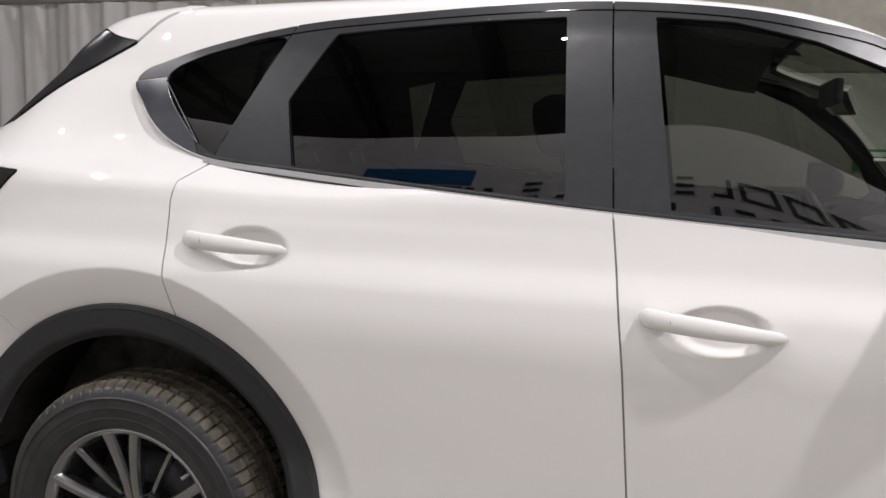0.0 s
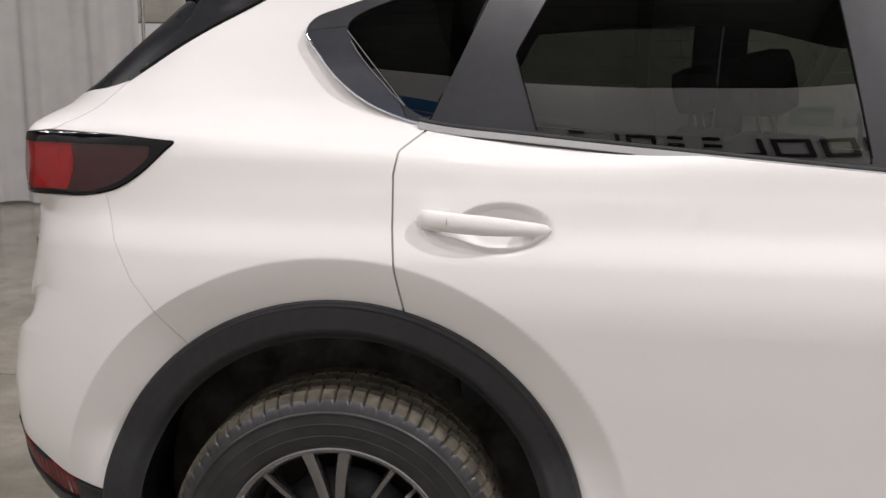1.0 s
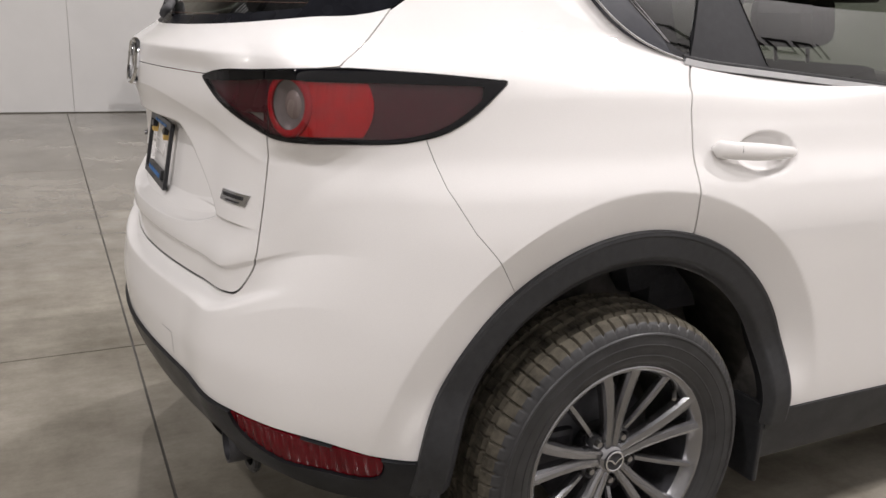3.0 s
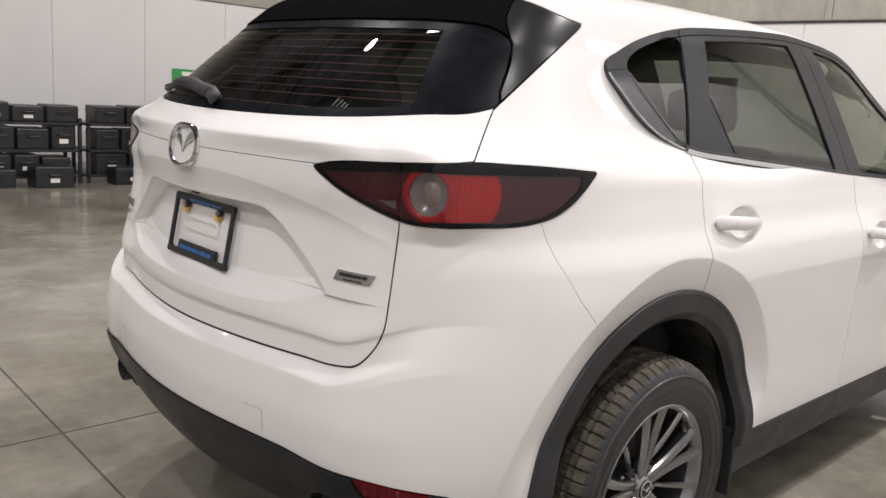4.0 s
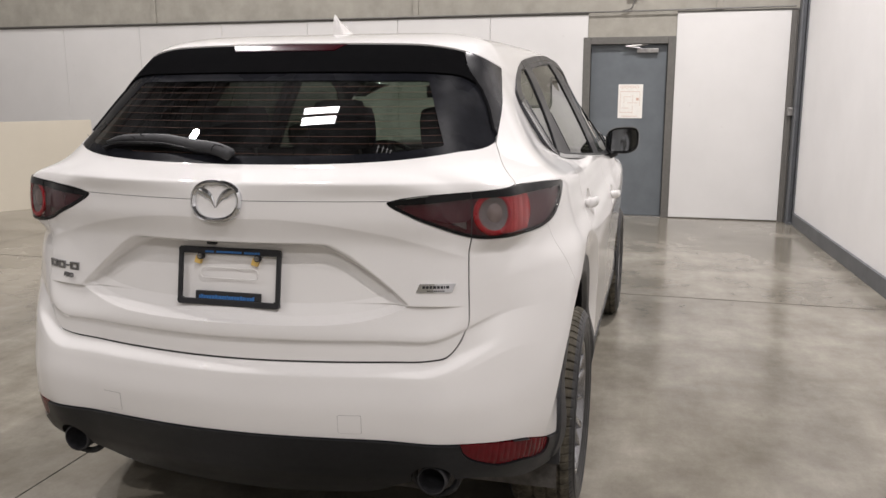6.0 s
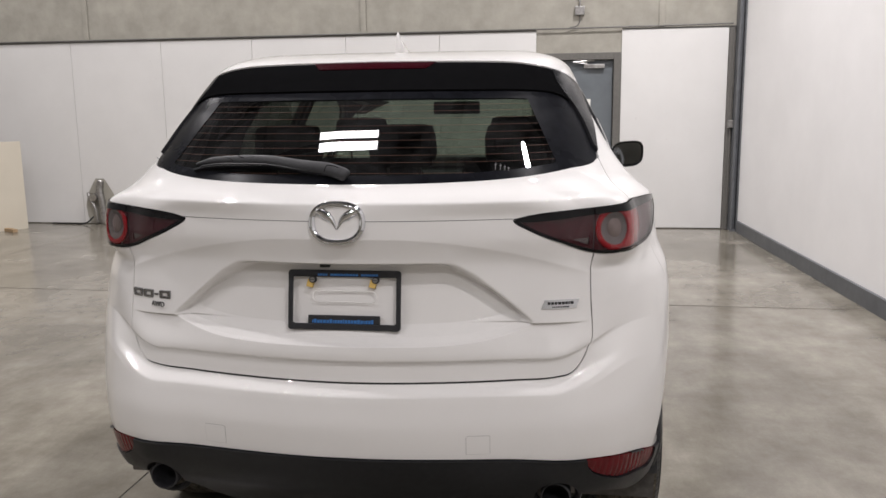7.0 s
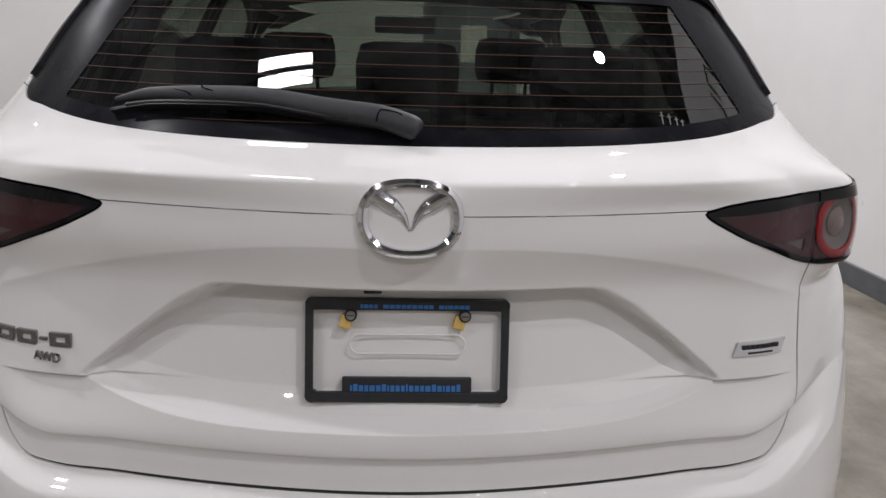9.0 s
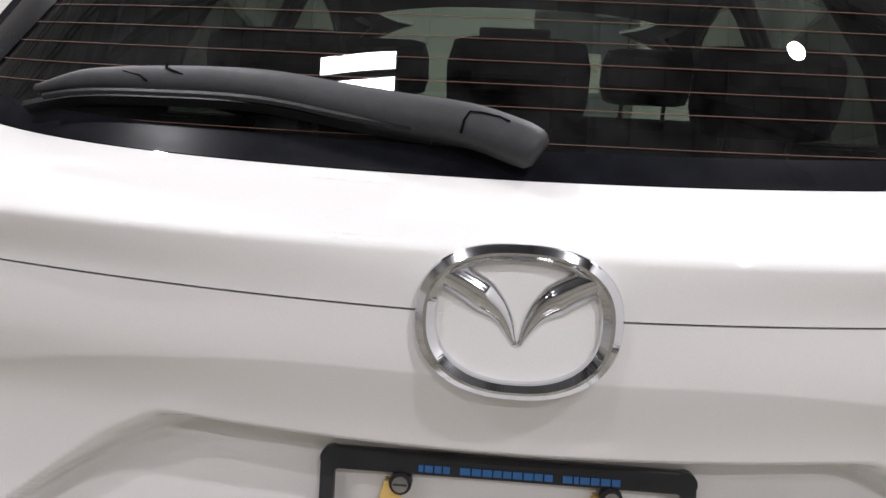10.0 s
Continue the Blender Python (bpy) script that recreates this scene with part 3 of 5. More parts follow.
def skin(name, s, mat, parent, off=0.0, side="both", flange=.014, label="", inset=0.0):
    """A panel from a sheet, moved out by off, with its rim turned inwards. side: both halves as one mesh, right or left."""
    p = s.p + s.n * off
    e = np.concatenate([s.tri[:, [0, 1]], s.tri[:, [1, 2]], s.tri[:, [2, 0]]])
    key = np.sort(e, 1)
    _, first, cnt = np.unique(key[:, 0].astype(np.int64) * len(p) + key[:, 1], return_index=True, return_counts=True)
    rim = e[first[cnt == 1]]
    if side == "both":
        rim = rim[~((p[rim[:, 0], 1] < 1e-3) & (p[rim[:, 1], 1] < 1e-3))]
    n, tri = s.n, s.tri
    if flange and len(rim):
        k = len(p)
        d = p[rim[:, 1]] - p[rim[:, 0]]
        fn = np.cross(d, n[rim[:, 0]])
        fn /= np.linalg.norm(fn, axis=1, keepdims=True) + 1e-12
        a, b = p[rim[:, 0]], p[rim[:, 1]]
        q = np.concatenate([a, b, b - n[rim[:, 1]] * flange, a - n[rim[:, 0]] * flange])
        m = len(rim)
        i = np.arange(m) + k
        tri = np.concatenate([tri, np.stack([i + m, i, i + 3 * m], 1), np.stack([i + m, i + 3 * m, i + 2 * m], 1)])
        p, n = np.concatenate([p, q]), np.concatenate([n, fn, fn, fn, fn])
    mirror = np.array([1, -1, 1.0])
    right = (p * mirror, n * mirror, tri[:, ::-1])
    left = (p, n, tri)
    if side == "right":
        P, Nn, T = right
    elif side == "left":
        P, Nn, T = left
    else:
        P, Nn, T = np.concatenate([right[0], left[0]]), np.concatenate([right[1], left[1]]), np.concatenate([right[2], left[2] + len(p)])
    return link(name, P, T, mat, parent, label, normals=Nn)


def pair(name, s, mat, parents, **kw):
    return [skin(name, s, mat, parents[k], side=k, **kw) for k in ("right", "left")]


def ease(n):
    s = np.linspace(0, 1, n)
    return np.where(s < .5, .5 * (2 * s) ** 1.375, 1 - .5 * (2 - 2 * s) ** 1.375)


LEVELS = np.r_[np.linspace(.20, .66, 60), np.linspace(.66, .84, 66)[1:], np.linspace(.84, .92, 50)[1:], np.linspace(.92, 1.11, 62)[1:], np.linspace(1.11, 1.255, 82)[1:], np.linspace(1.255, 1.60, 50)[1:], 1.60 + np.linspace(0, 1, 40)[1:] ** .8 * .064]
U = np.r_[ease(270), np.linspace(1, 2, 240)[1:], 2 + ease(50)[1:]]
UU, LL = np.meshgrid(U, LEVELS)
BODY = sheet_of(*surface(LL, UU))
if (BODY.n[:, 1] * (np.abs(BODY.x - 1) < .5)).sum() < 0:
    BODY.n, BODY.tri = -BODY.n, BODY.tri[:, ::-1]
REAR = clip(BODY, .25 - BODY.x)

# outlines; q is x plus half width, which grows all the way round the corner
GATE = [(-1.3, .748), (-.55, .749), (-.31, .752), (-.235, .757), (-.177, .768), (-.125, .810), (-.100, .85), (-.092, .887), (-.072, 1.086), (-.075, 1.2),
        (0.133, 1.219), (.182, 1.323), (.475, 1.534), (.515, 1.62), (.9, 1.75), (-1.3, 1.75)]
GATE = [*(tuple(p) for p in spline(GATE[:9], 5, False)), *GATE[9:]]
LAMP = spline([(-0.352, 1.183), (-0.073, 1.207), (0.133, 1.2175), (0.229, 1.216), (0.375, 1.212), (0.502, 1.2045), (0.518, 1.203), (0.518, 1.197), (0.461, 1.146), (0.395, 1.11), (0.321, 1.093), (0.249, 1.086), (0.15, 1.084), (0.054, 1.083), (-0.069, 1.086), (-0.212, 1.121), (-0.303, 1.152)])
DLO = spline([(-.100, 1.443), (-.03, 1.484), (.122, 1.534), (.328, 1.577), (.565, 1.599), (.84, 1.616), (1.076, 1.62), (1.331, 1.599), (1.50, 1.567),
              (1.63, 1.53), (1.78, 1.43), (1.90, 1.31), (2.02, 1.14), (1.92, 1.122), (1.612, 1.139), (1.116, 1.169), (.65, 1.204), (.362, 1.227), (.168, 1.246),
              (.062, 1.278), (-.011, 1.323), (-.069, 1.385)])
BACKLIGHT = spline([(-.3, 1.276), (0, 1.275), (.27, 1.279), (.46, 1.288), (.60, 1.305), (.678, 1.324), (.660, 1.37), (.632, 1.434), (.595, 1.49),
                    (.53, 1.517), (.30, 1.523), (0, 1.524), (-.3, 1.522)])
SPOILER_EDGE = table([(0, 1.611), (.4, 1.606), (.5, 1.595), (.577, 1.573), (.624, 1.540), (.66, 1.50)], 0, .8, .01)
TRIM_TOP = table([(-1, .552), (-.5, .546), (-.16, .532), (.122, .508), (.287, .476), (.377, .462), (.8, .455)], -1, 1, .02)
BSEAM = [(-.50, 1.14), (-.486, 1.091), (-.458, 1.009), (-.411, .93), (-.369, .882), (-.30, .79), (-.3, .2), (-2, .2), (-2, 1.14)]
REAR_DOOR = [(.315, 1.60), (.178, 1.245), (.150, 1.222), (.118, 1.195), (.110, 1.15), (.112, 1.05), (.120, .966), (.136, .89), (.14, .402), (1.186, .385), (1.177, .604),
             (1.154, .875), (1.134, 1.037), (1.117, 1.168), (1.076, 1.66)]
FRONT_DOOR = [(1.076, 1.66), (1.117, 1.168), (1.134, 1.037), (1.154, .875), (1.177, .604), (1.186, .385), (2.12, .365), (2.16, .7), (2.15, 1.0), (2.08, 1.14), (1.95, 1.5), (1.5, 1.66)]
GAP = .0016
GATE_GAP = .0026
DOOR_GAP = .0021
REFLECT = spline([(-.165, .531), (-.05, .525), (.122, .504), (.285, .474), (.27, .430), (.13, .440), (-.03, .456)], 5)


def gate_f(s):
    return np.minimum(inside(s.q, s.z, GATE), -.055 - s.x)


def arch_f(s, cx, r):
    """Positive outside the wheel opening."""
    d = np.hypot(s.x - cx - .005, np.maximum(s.z - .39, 0)) - r
    return d


R_OUT, R_IN = .512, .430

car = empty("car", "white compact sport utility vehicle with tinted windows parked on concrete", "car")

# -- tailgate
g = clip(REAR, np.minimum(gate_f(REAR), REAR.z - .6) - GATE_GAP)
g = clip(g, -inside(g.q, g.z, LAMP) - GAP)
back = clip(g, inside(g.h, g.z, BACKLIGHT) - .001)
g2 = clip(g, -inside(g.h, g.z, BACKLIGHT) - .001)
tailgate = skin("tailgate", clip(g2, np.minimum(1.1841 - g2.z, 1)), WHITE, car, label="white lower tailgate panel with a plate recess")
low_edge = table([(0, 1.30), (.60, 1.307), (.676, 1.325), (.72, 1.327), (.9, 1.33)], 0, 1, .005)
skin("tailgate_upper", clip(g2, np.minimum(g2.z - 1.1858, low_edge(g2.h) - g2.z)), WHITE, car, label="white upper tailgate panel")
over = clip(g2, g2.z - low_edge(g2.h) - .001)
skin("rear_spoiler", clip(over, over.z - SPOILER_EDGE(over.h) - .001), WHITE, car, off=.006, flange=.03)
under = clip(over, SPOILER_EDGE(over.h) - over.z - .001)
WING = table([(1.2, .71), (1.324, .680), (1.37, .662), (1.434, .634), (1.49, .597), (1.54, .56), (1.60, .535)], 1.1, 1.7, .01)
side_w = under.h - WING(under.z)
pair("spoiler_wing", clip(under, side_w - .001), WING_BLACK, {"right": car, "left": car}, off=.006, label="satin black wing beside the rear window")
band = clip(under, -side_w - .001)
stop = np.minimum(.205 - band.h - (1.618 - band.z) * 1.3, band.z - 1.588)
skin("spoiler_underside", clip(band, -stop), SPOILER_SHADE_BLACK, car, off=.003, label="black band under the spoiler, shade of the overhang put into its colour")
skin("brake_light", clip(band, stop - .001), BRAKE_RED, car, off=.005, flange=.01, label="dark red high brake light")
rear_window = skin("rear_window", back, REAR_GLASS, car, off=-.004, flange=0, label="dark tinted rear window with heating lines")

# black strip added behind the gap so that the seam keeps its dark shade
gs = np.minimum.reduce([.009 - np.abs(gate_f(REAR)), 1.21 - REAR.z, REAR.z - .7, -.10 - REAR.x])
skin("gate_gap_strip", clip(REAR, gs), RUBBER, car, off=-.006, flange=0, label="black rubber strip added in the tailgate gap for its shade")

# -- rear bumper
b = clip(REAR, np.minimum(-gate_f(REAR) - GATE_GAP, inside(REAR.x, REAR.z, BSEAM) - .0006))
b = clip(b, -inside(b.q, b.z, LAMP) - GAP)
b = clip(b, arch_f(b, 0, R_OUT - .01))
upper = clip(b, b.z - TRIM_TOP(b.q) - .0015)
bumper = skin("rear_bumper", upper, WHITE, car)
for k in ("right", "left"):
    tw = np.minimum.reduce([.031 - np.abs(upper.h - .366), .026 - np.abs(upper.z - .590)])
    skin("cover_gap", clip(upper, tw + .0007), TRIM_GREY, bumper, off=.0004, side=k, flange=0)
    skin("tow_hook_cover", clip(upper, tw), WHITE, bumper, off=.0011, side=k, flange=.0005)
lower = clip(b, TRIM_TOP(b.q) - b.z - .0015)
BOT = table([(-1, .335), (-.75, .335), (-.40, .345), (-.27, .415), (-.10, .420), (.2, .372), (.6, .365)], -1, 1, .03)
lower = clip(lower, lower.z - BOT(lower.q))
lower = clip(lower, np.maximum(np.hypot(lower.h - .572, (lower.z - .412) * 1.05) - .060, lower.z - .47))
lower_trim = clip(lower, -inside(lower.q, lower.z, REFLECT) - .001)
skin("bumper_trim", lower_trim, BUMPER_BLACK, car, off=.008, flange=.05, label="black textured plastic lower bumper")
refl = clip(lower, inside(lower.q, lower.z, REFLECT) - .002)

# -- lamps: coloured inserts set back behind a clear cover
def refine(s):
    """Each triangle of a sheet cut into four."""
    e = np.concatenate([s.tri[:, [0, 1]], s.tri[:, [1, 2]], s.tri[:, [2, 0]]])
    lo, hi = e.min(1), e.max(1)
    key, inv = np.unique(lo.astype(np.int64) * len(s.p) + hi, return_inverse=True)
    a, b = key // len(s.p), key % len(s.p)
    n = s.n[a] + s.n[b]
    k, m = len(s.p), len(s.tri)
    ab, bc, ca = (k + inv[i * m:(i + 1) * m] for i in range(3))
    t = s.tri
    tri = np.concatenate([np.stack(c, 1) for c in ((t[:, 0], ab, ca), (ab, t[:, 1], bc), (ca, bc, t[:, 2]), (ab, bc, ca))])
    return Sheet(np.concatenate([s.p, (s.p[a] + s.p[b]) / 2]), np.concatenate([s.n, n / (np.linalg.norm(n, axis=1, keepdims=True) + 1e-12)]), tri)


def emboss(s, f, side=False):
    """A sheet raised by f(q, z), or f(x, z) on the flank, its normals tilted to suit."""
    u, w = (s.x, 0.0) if side else (s.q, 1.0)
    th = np.stack([-s.n[:, 1], s.n[:, 0], np.zeros(len(s.n))], 1)
    th /= np.linalg.norm(th, axis=1, keepdims=True) + 1e-9
    tv = np.cross(s.n, th)
    e = 2e-4
    fq, fz = (f(u + e, s.z) - f(u - e, s.z)) / (2 * e), (f(u, s.z + e) - f(u, s.z - e)) / (2 * e)
    gh_ = fq * (th[:, 0] + w * th[:, 1]) + fz * th[:, 2]
    gv_ = fq * (tv[:, 0] + w * tv[:, 1]) + fz * tv[:, 2]
    n = s.n - gh_[:, None] * th - gv_[:, None] * tv
    return Sheet(s.p + s.n * f(u, s.z)[:, None], n / np.linalg.norm(n, axis=1, keepdims=True), s.tri)


ribbed = emboss(refine(refine(refl)), lambda q, z: .0014 * np.abs(np.sin(q * np.pi / .030)))
pair("reflector", ribbed, REFLECTOR, {"right": car, "left": car}, off=.001, label="red lower reflector with upright ribs")
lamp = refine(refine(clip(REAR, inside(REAR.q, REAR.z, LAMP) - .0015)))
LQ, LZ = .007, 1.149


def from_lens(q, z):
    return np.hypot((q - LQ) * .79, z - LZ)


def hump(c, lo, hi, high):
    t = np.clip((c - lo) / (hi - lo), 0, 1)
    return high * np.sqrt(np.clip(1 - (2 * t - 1) ** 2, 0, 1) + .02)


sd = inside(lamp.q, lamp.z, LAMP)
face = np.minimum.reduce([sd - .0085 - .006 * ramp(lamp.q, .30, .48), 1.175 + .019 * ramp(lamp.q, -.35, .05) - lamp.z, .468 - lamp.q])
split = np.abs(lamp.q + .073)
cd = from_lens(lamp.q, lamp.z)
for k in ("right", "left"):
    tl = skin("tail_lamp", clip(lamp, np.minimum(face, lamp.q + .0705)), LAMP_COVER, car, off=.0025, side=k, flange=0, label="glossy wraparound tail lamp with red and grey lenses")
    ti = skin("tail_lamp_inner", clip(lamp, np.minimum(face, -.0755 - lamp.q)), LAMP_COVER, car, off=.0025, side=k, flange=0, label="glossy dark red inner tail lamp on the tailgate")
    skin("rim", clip(lamp, np.minimum(-face, lamp.q + .0705)), BLACK_GLOSS, tl, off=.0035, side=k, flange=.014, label="gloss black rim")
    skin("rim", clip(lamp, np.minimum(-face, -.0755 - lamp.q)), BLACK_GLOSS, ti, off=.0035, side=k, flange=.014, label="gloss black rim")
    gone = np.minimum(cd - .0608, split - .0022)
    block_f = np.minimum.reduce([lamp.q - .03, 0.222 - lamp.q - 9 * (lamp.z - 1.148) ** 2, sd - .012, face - .001])
    skin("housing", clip(lamp, np.minimum.reduce([gone, -block_f, lamp.q + .073])), LAMP_RED, tl, off=-.005, side=k, flange=.01, label="dark red lamp housing")
    # deep bowl, ring and grey lens
    ring = emboss(clip(lamp, np.minimum.reduce([.0603 - cd, cd - .0450, lamp.q + .070, face])), lambda q, z: hump(from_lens(q, z), .0440, .0615, .0065) - .006)
    skin("ring", ring, LAMP_RING, tl, side=k, flange=.012, label="red light ring round the lens")
    bowl = emboss(clip(lamp, np.minimum(.0455 - cd, lamp.q + .071)), lambda q, z: -.006 - .016 * (1 - np.clip(from_lens(q, z) / .0455, 0, 1) ** 2))
    lens = skin("lens", bowl, LAMP_CLEAR, tl, side=k, flange=.001, label="grey reversing lens")
    c2 = np.hypot((lamp.q - LQ - .006) * .79, lamp.z - 1.150)
    dome = emboss(clip(lamp, .027 - c2), lambda q, z: -.016 + .006 * np.clip(1 - (np.hypot((q - LQ - .006) * .79, z - 1.150) / .027) ** 2, 0, 1))
    skin("lens_centre", dome, LAMP_CENTRE, lens, side=k, flange=.012, label="pale grey bulb dome")
    # bright block with upright flutes
    flute = emboss(clip(lamp, np.minimum(block_f, gone)), lambda q, z: -.004 + .0012 * np.abs(np.sin((q - .05) * np.pi / .021)) * ramp(.125 - q, 0, .02) + .0015 * np.abs(np.sin((q - .125) * np.pi / .042)) * ramp(q, .125, .135))
    skin("light_block", flute, LAMP_BRIGHT, tl, side=k, flange=.008, label="bright red light block")
    slit = np.minimum.reduce([-.090 - lamp.q, lamp.q + .205, 1.128 - lamp.z + (lamp.q + .088) * .06, lamp.z - 1.106 + (lamp.q + .088) * .28, face - .004])
    skin("housing", clip(lamp, np.minimum(-slit, -.0755 - lamp.q)), LAMP_RED, ti, off=-.005, side=k, flange=.01, label="dark red lamp housing")
    skin("clear_strip", clip(lamp, slit - .001), LAMP_CLEAR, ti, off=-.009, side=k, flange=.002, label="small grey clear strip")

# -- body sides: shell, doors, fenders
s = clip(BODY, -np.minimum(gate_f(BODY), 1) - GAP)
s = clip(s, -inside(s.q, s.z, LAMP) - GAP)
s = clip(s, -inside(s.x, s.z, BSEAM) - .0006)
s = clip(s, -inside(s.x, s.z, DLO) - .001)
s = clip(s, s.z - (.405 - .022 * ramp(s.x, .4, 2.4)))
for cx in (0.0, 2.70):
    s = clip(s, arch_f(s, cx, R_OUT - .01))
SCREEN = [(1.52, 1.58), (1.46, 1.74), (3.2, 1.74), (3.2, 1.1), (2.12, 1.10), (1.94, 1.30), (1.74, 1.50)]
HOOD = table([(1.9, 1.16), (2.2, 1.105), (2.6, 1.06), (3.2, .97), (3.6, .80)], 1.5, 4, .05)
rd, fd = (np.minimum(inside(s.x, s.z, o), 1.45 - s.z) for o in (REAR_DOOR, FRONT_DOOR))
front_ok = -inside(s.x, s.z, SCREEN)
shell = clip(s, np.minimum.reduce([-rd - DOOR_GAP, -fd - DOOR_GAP, 2.16 - s.x + 2 * (s.z > 1.3), np.where(s.z > 1.2, .02 + front_ok, 1)]))
skin("body_shell", shell, WHITE, car, label="white quarter panels and roof")
fe = clip(s, np.minimum.reduce([-fd - GAP, s.x - 2.0, HOOD(s.x) - s.z]))
skin("front_body", fe, WHITE, car, label="white front fenders and bumper")
# grey strips added behind the door gaps give them a half-shaded tone
for f, x0, x1 in ((rd, -1, .65), (rd, .65, 1.5), (fd, 1.5, 3)):
    seam = clip(s, np.minimum.reduce([.007 - np.abs(f), 1.25 - s.z, s.z - .45, s.h - .5, s.x - x0, x1 - s.x]))
    pair("door_gap_strip", seam, GAP_GREY, {"right": car, "left": car}, off=-.0055, flange=0, label="grey strip added behind a door gap for its half-shaded tone")
doors = {}
for nm, f in (("rear_door", rd), ("front_door", fd)):
    sh = clip(s, np.minimum(f, 1.30 - s.z) - DOOR_GAP)
    doors[nm] = dict(zip(("right", "left"), pair(nm, sh, WHITE, {"right": car, "left": car})))

# -- side windows on their own straighter surface
gx, gz = np.meshgrid(np.linspace(-.16, 2.08, 225), np.linspace(1.08, 1.66, 59))
ZLOW = table([(-.2, 1.30), (.168, 1.243), (.65, 1.203), (1.116, 1.168), (1.612, 1.138), (2.1, 1.12)], -.3, 2.2, .05)
HLOW = table([(-.2, .742), (.168, .782), (.65, .829), (1.116, .851), (1.612, .860), (2.1, .862)], -.3, 2.2, .05)
ZTOP = table([(-.2, 1.50), (.122, 1.534), (.328, 1.577), (.84, 1.616), (1.076, 1.62), (1.33, 1.60), (1.63, 1.53), (1.9, 1.31), (2.1, 1.20)], -.3, 2.2, .04)
HTOP = table([(-.2, .648), (.122, .637), (.328, .621), (.84, .617), (1.076, .622), (1.33, .633), (1.63, .625), (1.9, .745), (2.1, .80)], -.3, 2.2, .04)
tt = (gz - ZLOW(gx)) / (ZTOP(gx) - ZLOW(gx))
gh = HLOW(gx) + (HTOP(gx) - HLOW(gx)) * tt + .030 * tt * (1 - tt) - .003


def side_h(x, z):
    lv, u = np.full(300, z), np.linspace(.3, 2.4, 300)
    for _ in range(3):
        xx, h, zz = surface(lv, u)
        lv = lv + (z - zz)
    return float(np.interp(x, xx, h))


# the top of the trim runs into the roof rail
rail = np.array([side_h(x, float(ZTOP(x))) for x in gx[0]])
gh = gh + (rail - HTOP(gx[0]))[None, :] * ramp(tt, .80, 1.0) * (1 - ramp(gx, 1.35, 1.6)) * ramp(gx, .0, .25)
SIDE = sheet_of(gx, gh, gz)
if SIDE.n[:, 1].mean() < 0:
    SIDE.n *= -1
    SIDE.tri = SIDE.tri[:, ::-1]
dlo = clip(SIDE, inside(SIDE.x, SIDE.z, DLO) + .002)
Q_GLASS = spline([(-.015, 1.437), (.015, 1.476), (.145, 1.522), (.285, 1.545), (.27, 1.49), (.185, 1.29), (.165, 1.258), (.08, 1.318)], 6)
R_GLASS = [(.425, 1.552), (.60, 1.567), (.80, 1.580), (.977, 1.586), (1.018, 1.187), (.70, 1.208), (.388, 1.233), (.340, 1.391)]
F_GLASS = [(1.169, 1.583), (1.332, 1.569), (1.497, 1.526), (1.622, 1.474), (1.77, 1.37), (1.87, 1.27), (1.93, 1.165), (1.90, 1.150), (1.60, 1.156), (1.228, 1.177)]
for k in ("right", "left"):
    trim = clip(dlo, -inside(dlo.x, dlo.z, Q_GLASS))
    trim = clip(trim, -inside(trim.x, trim.z, R_GLASS))
    trim = clip(trim, -inside(trim.x, trim.z, F_GLASS))
    cl = trim.x - (.168 + (trim.z - 1.245) * .43)
    bl = trim.x - (1.117 - (trim.z - 1.169) * .092)
    surround = clip(trim, -cl - .002)
    low_part = np.minimum(1.440 - surround.z + .12 * (surround.x + .05), .10 - surround.x + (1.30 - surround.z) * .55)
    fixed = skin("quarter_trim", clip(surround, -low_part - .0008), BLACK_SATIN, car, off=.004, side=k, label="satin black quarter window surround")
    skin("quarter_garnish", clip(surround, low_part - .0008), TRIM_GLOSS, fixed, off=.005, side=k, label="glossy slate garnish beside the quarter glass")
    skin("pillar_cover", clip(trim, np.minimum(cl, -bl) - .002), BLACK_SATIN, doors["rear_door"][k], off=.005, side=k, label="satin black pillar film")
    skin("pillar_cover", clip(trim, bl - .002), BLACK_SATIN, doors["front_door"][k], off=.005, side=k, label="satin black pillar film")
    skin("quarter_glass", clip(dlo, inside(dlo.x, dlo.z, Q_GLASS) + .002), PRIVACY, car, side=k, flange=0, label="dark tinted quarter window")
    skin("window", clip(dlo, inside(dlo.x, dlo.z, R_GLASS) + .002), PRIVACY, doors["rear_door"][k], side=k, flange=0, label="dark tinted rear door glass")
    skin("window", clip(dlo, inside(dlo.x, dlo.z, F_GLASS) + .002), FRONT_GLASS, doors["front_door"][k], side=k, flange=0, label="tinted front door glass")
    # bright strip along the belt, and round the rear of the quarter glass
    sg = -1 if k == "right" else 1

    def on_side(x, z, off):
        i, j = (x + .16) / 2.24 * 224, (z - 1.08) / .58 * 58
        i0, j0 = int(i), int(j)
        fx, fz = i - i0, j - j0
        hh = (gh[j0, i0] * (1 - fx) + gh[j0, i0 + 1] * fx) * (1 - fz) + (gh[j0 + 1, i0] * (1 - fx) + gh[j0 + 1, i0 + 1] * fx) * fz
        return (x, sg * (hh + off), z)

    belt = [(x, z) for x, z in DLO if .148 < x < 1.99 and z < 1.252]
    part("belt_moulding", sweep_bm([on_side(x, z - .004, .010) for x, z in belt], [(-.004, -.0065), (.004, -.0065), (.005, 0), (.0035, .0065), (-.004, .0065)]), CHROME, car, "chrome belt moulding")
    part("belt_seal", sweep_bm([on_side(x, z + .0062, .0085) for x, z in belt], round_section(.0036, 8)), RUBBER, car, "black rubber seal under the glass")
